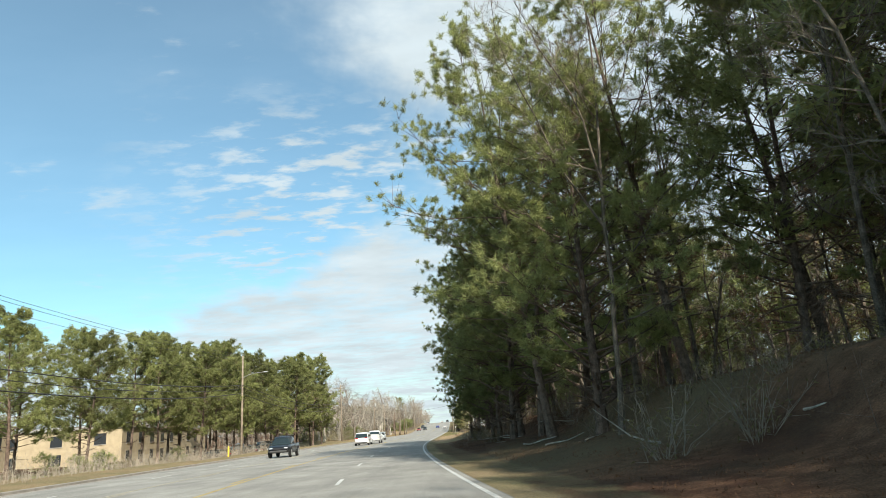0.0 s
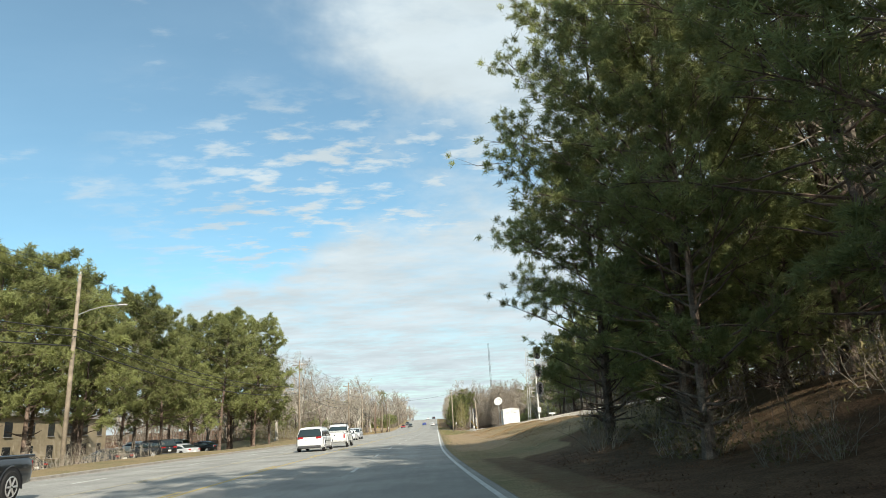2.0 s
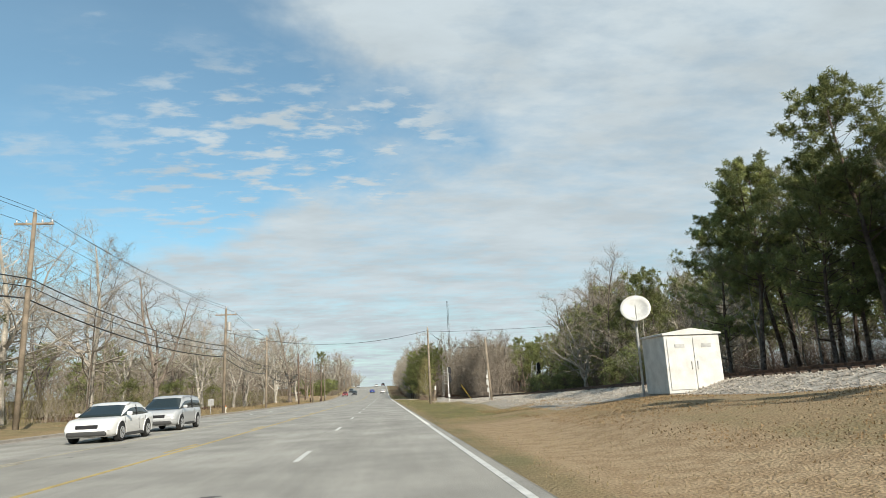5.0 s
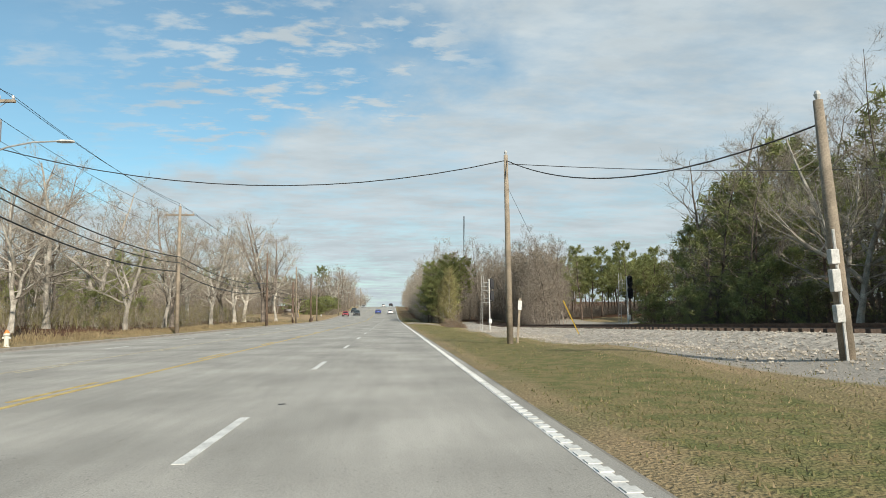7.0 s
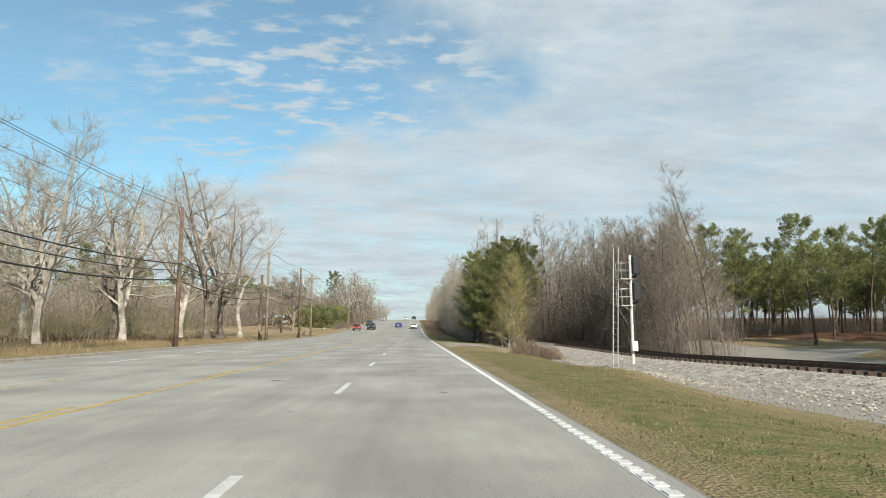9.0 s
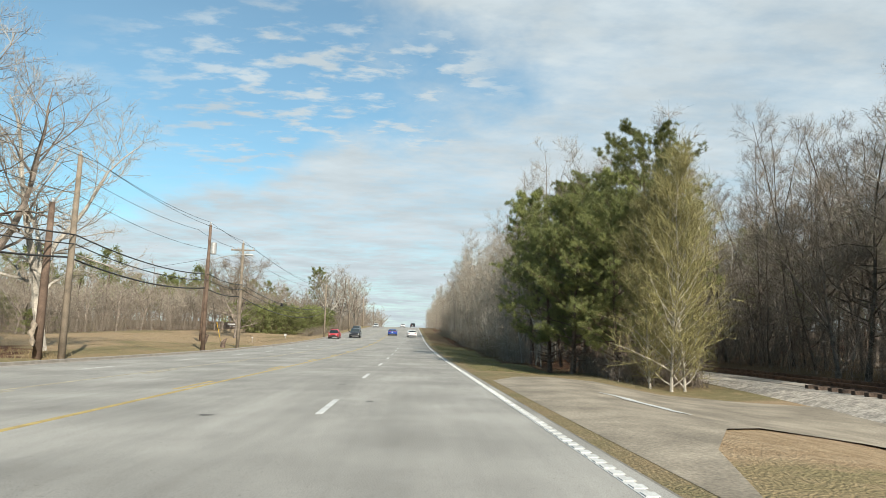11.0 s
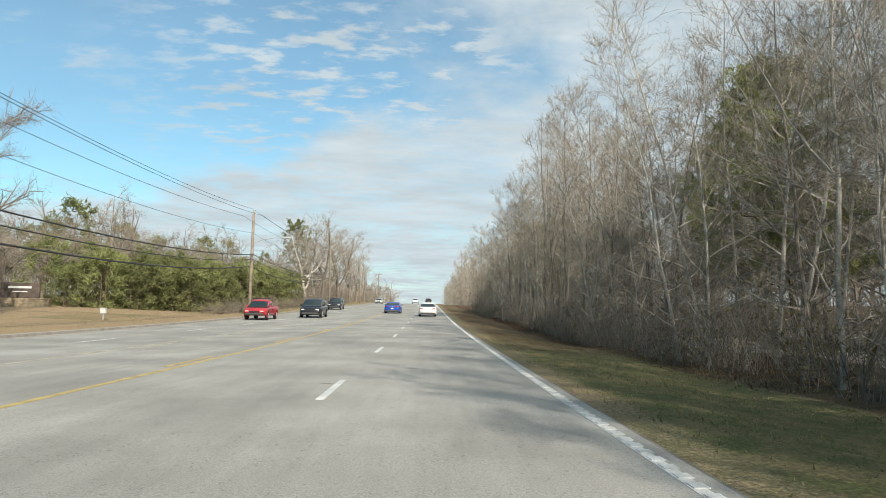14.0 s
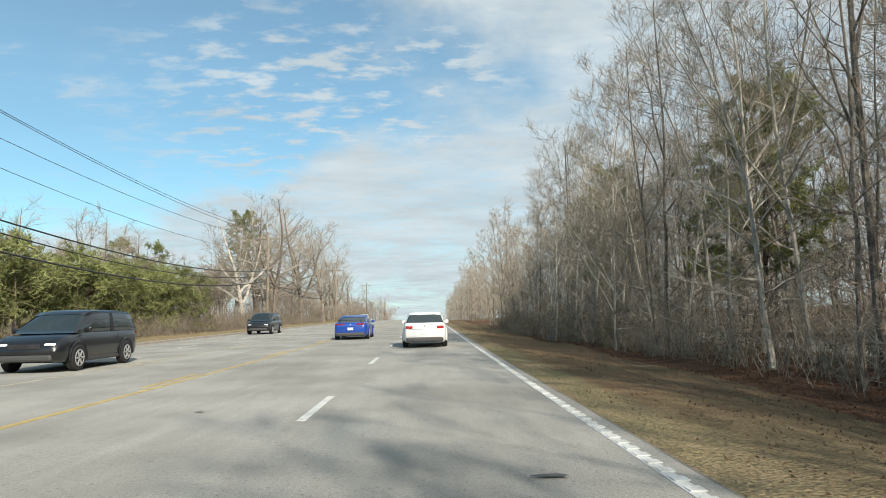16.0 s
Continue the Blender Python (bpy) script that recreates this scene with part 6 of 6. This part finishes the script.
def thicket(name, n, box, lo, hi, label, seed, mt=None, twigs=8):
    """Thin upright shoots with side twigs, too many to count."""
    rg = np.random.default_rng(seed)
    X, s = rg.uniform(box[0], box[1], n), rg.uniform(box[2], box[3], n)
    d = np.clip(s - BEND, -170, 0)
    th_ = -KAPPA * d
    base = np.stack([KAPPA * d * d / 2 + X * np.cos(th_), s + X * np.sin(th_), ground_z(X, s) + GRADE * d * d / 2 + rise(s) - .05], 1)
    hh = rg.uniform(lo, hi, n)
    top = base + np.stack([rg.normal(0, .26, n) * hh, rg.normal(0, .26, n) * hh, hh], 1)

    def tri(b, e, w):
        dr = e - b
        sd = np.cross(dr, rg.normal(0, 1, dr.shape))
        sd *= (w / 2) / (np.linalg.norm(sd, axis=1)[:, None] + 1e-9)
        return np.stack([b - sd, b + sd, e], 1).reshape(-1, 3)

    ms = Mesh()
    vs = [tri(base, top, .02), tri(base, top, .02)]
    bb, tt, h2 = np.repeat(base, twigs, 0), np.repeat(top, twigs, 0), np.repeat(hh, twigs)[:, None]
    f = rg.uniform(.15, .95, (n * twigs, 1))
    p = bb + (tt - bb) * f
    dr = rg.normal(0, .8, (n * twigs, 3)) + np.array([0, 0, .45])
    vs.append(tri(p, p + dr * (h2 * .2 * (1.1 - f) + .2), .013))
    v = np.concatenate(vs)
    ms.add(v, np.arange(len(v)).reshape(-1, 3))
    return tagged(part(name, ms, mt or M_TWIG), label, "undergrowth", kind="stuff")


thicket("roadside_undergrowth", 2800, (9.2, 13.5, 250, 374), .5, 3.2, "dense thin leafless shoots along the wood's edge", 1, M_TWIGPALE, 12)
thicket("deep_undergrowth", 3200, (15, 30, 244, 400), 1.5, 6.0, "dense leafless undergrowth in the wood", 2)
thicket("railside_undergrowth", 3000, (24.5, 34, 128, 176), 1.0, 5.0, "dark tangled undergrowth beyond the railway", 3, M_DARKBARK, 14)
thicket("crossing_undergrowth", 2200, (21.5, 26, 206, 268), 1.0, 5.0, "dark tangled undergrowth beyond the railway", 13, M_BARK)
thicket("pine_belt_back", 4200, (33, 52, 20, 140), 2.0, 7.0, "dark undergrowth inside the pine belt", 14, M_BARK)
woods("far_pine_row", PINEMID, far_spots(140, 35, 92, 224, 276, .5, .7, 15), "row of pines far beyond the tracks")
thicket("far_pine_back", 3600, (36, 98, 274, 292), 2.0, 5.0, "brush behind the far pines", 26, M_BARK)
woods("pine_belt_inner", PINELITE, far_spots(70, 42, 62, 20, 145, .55, .85, 22), "dense pines inside the belt beyond the railway")
thicket("pine_belt_dark", 3600, (37, 50, 20, 140), 2.0, 5.5, "dark brush inside the pine belt", 23, M_PINEBARK)
thicket("pine_belt_undergrowth", 3600, (32, 41, 30, 76), 1.0, 3.6, "dark tangled undergrowth beyond the railway", 4, M_PINEBARK, 12)
thicket("pine_belt_far_undergrowth", 3600, (24.5, 36, 76, 132), 1.0, 3.4, "dark tangled undergrowth beyond the railway", 24, M_PINEBARK, 12)
thicket("far_kerb_undergrowth", 2600, (-34, -20.5, 118, 238), .8, 3.2, "tan leafless undergrowth behind the far kerb", 5, M_TWIGPALE)
thicket("far_kerb_olive_brush", 3200, (-36, -21, 118, 238), .8, 3.4, "olive brown brush behind the far kerb", 25, M_OLIVETWIG, 10)
thicket("bank_undergrowth", 1500, (9.0, 30, -80, 33), .6, 3.4, "thin dead shoots under the pines", 6, M_PINEBARK)
thicket("young_pine_end_brush", 1800, (-24, -17.5, 352, 400), .8, 3.2, "brown tangled brush beside the young pines", 17)
thicket("hedge_front_brush", 2600, (-19.4, -16.4, 322, 420), .4, 1.7, "reddish dry brush before the young pines", 7)
thicket("office_front_brush", 2600, (-27, -17.5, -40, 58), .4, 1.9, "tan brush and weeds behind the kerb", 11, M_TWIGPALE)
thicket("crossing_group_brush", 900, (9.4, 13.5, 227.5, 234), .4, 1.5, "brown brush under the pines at the crossing", 19, M_BARK, 10)
thicket("far_pine_skirt", 2600, (36, 60, 238, 252), .6, 1.8, "brown brush before the far pines", 21, M_BARK)
thicket("far_pine_foot", 3200, (42, 92, 244, 262), .8, 2.6, "brush at the foot of the far pines", 20, M_BARK)
thicket("lawn_back_brush", 11000, (-64, -37, 226, 338), 1.4, 5.6, "brown brush behind the lawn", 8)
thicket("down_road_brush", 3000, (-30, -17.5, 384, 520), .8, 4.0, "brown brush farther down the road", 9)

apron = Mesh()
xs_, ss_ = [4.15, 5.2, 6.5, 8, 10, 12, 13.9], np.linspace(0, 1, 9)
rings = []
for x_ in xs_:
    lo_, hi_ = np.interp(x_, [4, 4.6, 7, 8.8, 14], [205.5, 208.5, 213, 214.5, 212]), np.interp(x_, [4, 6, 9, 14], [222.5, 226.0, 224.5, 221])
    rings.append([(x_, lo_ + (hi_ - lo_) * u, (gz(x_, lo_ + (hi_ - lo_) * u) if x_ > 4.5 else -.03) + .035) for u in ss_])
apron.loft(rings, close=False, caps=False)
setting(part("driveway_apron", apron, mat("pale_gravel", (.33, .285, .22), .95, .3, .8, 22.0, .6), smooth=True), "pale gravel apron leading off the road to the crossing", "driveway")


patch = Mesh()
outline = [(6.35, 218.9), (6.62, 218.1), (6.55, 217.2), (6.8, 216.3), (6.9, 215.2), (7.3, 215.0), (7.25, 216.0), (7.4, 216.6), (7.05, 217.4), (7.1, 218.3), (6.75, 218.8)]
patch.add([(a, b, gz(a, b) + .045) for a, b in outline], [tuple(range(len(outline)))[::-1]])
setting(part("paint_patch", patch, M_WHITE), "worn white paint patch on the gravel drive", "road marking")

# ---------------------------------------------------------------- grass and litter
def blades(name, n, box, material, hi, wid, label, seed, flat=0.0, drop=None):
    rg = np.random.default_rng(seed)
    X, s = rg.uniform(box[0], box[1], n), rg.uniform(box[2], box[3], n)
    keep = ((s < 204) | (s > 229) | (X > 14.5) | (X < 0)) & ((np.sin(X * 1.7 + s * .9) + np.sin(X * .6 - s * .37) + rg.normal(0, .8, n)) > -.6)
    X, s = X[keep], s[keep]
    n = len(X)
    d = np.clip(s - BEND, -170, 0)
    th_ = -KAPPA * d
    base = np.stack([KAPPA * d * d / 2 + X * np.cos(th_), s + X * np.sin(th_), ground_z(X, s) + GRADE * d * d / 2 + rise(s) - .01], 1)
    up = rg.normal(0, .5 + flat, (n, 3))
    up[:, 2] = np.abs(up[:, 2]) + (1 - flat)
    up *= (hi * rg.uniform(.4, 1.1, n) / np.linalg.norm(up, axis=1))[:, None]
    a = rg.uniform(0, 6.28, n)
    sd = np.stack([np.cos(a), np.sin(a), np.zeros(n)], 1) * wid / 2
    ms = Mesh()
    ms.add(np.stack([base - sd, base + sd, base + up], 1).reshape(-1, 3), np.arange(n * 3).reshape(-1, 3))
    return tagged(part(name, ms, material), label, "grass", kind="stuff")


blades("verge_grass", 40000, (4.1, 9.5, 100, 300), M_GREENGRASS, .075, .03, "thin greenish winter grass on the verge", 1)
blades("dry_verge_grass", 70000, (4.1, 13, 30, 296), M_DRYGRASS, .06, .03, "dry tan grass on the verge and slope", 2)
blades("leaf_litter", 42000, (6.0, 15, -50, 29), M_LITTER, .08, .045, "red-brown leaf and straw litter under the pines", 3, .75)
blades("slope_straw", 80000, (7.2, 13.2, 34, 114), M_STRAW, .06, .045, "red-brown dead straw clumps on the slope below the track", 8, .8)
blades("verge_leaves", 26000, (4.2, 9.0, 284, 372), M_DEADLEAF, .05, .05, "brown fallen leaves on the verge", 9, .8)
blades("wood_litter", 42000, (8.2, 15, 232, 345), M_LITTER, .10, .05, "brown leaf litter under the bare trees", 4, .75)
blades("tall_dry_grass", 24000, (-19, -15.2, 118, 236), M_DRYGRASS, .38, .03, "tall tan dry grass along the far kerb", 5)
blades("lawn_grass", 26000, (-32, -15.1, 236, 322), M_DRYGRASS, .09, .03, "short dry lawn", 6)
# fallen sticks on the bank
for i in range(14):
    r_ = np.random.default_rng(200 + i)
    X, s = r_.uniform(6.5, 11), r_.uniform(-40, 25)
    tw_ = thing("fallen_branch", "fallen pale broken branch on the leaf litter", "branch", "fallen branches", at(X, s, r_.uniform(0, 360), .06))
    part("wood", Mesh().tube(bend_line(r_, np.zeros(3), np.array([1, 0, .04]), r_.uniform(1, 2.4), 5, 0, .12), [.035, .03, .026, .02, .014, .008], 5), M_PALEBARK, tw_)
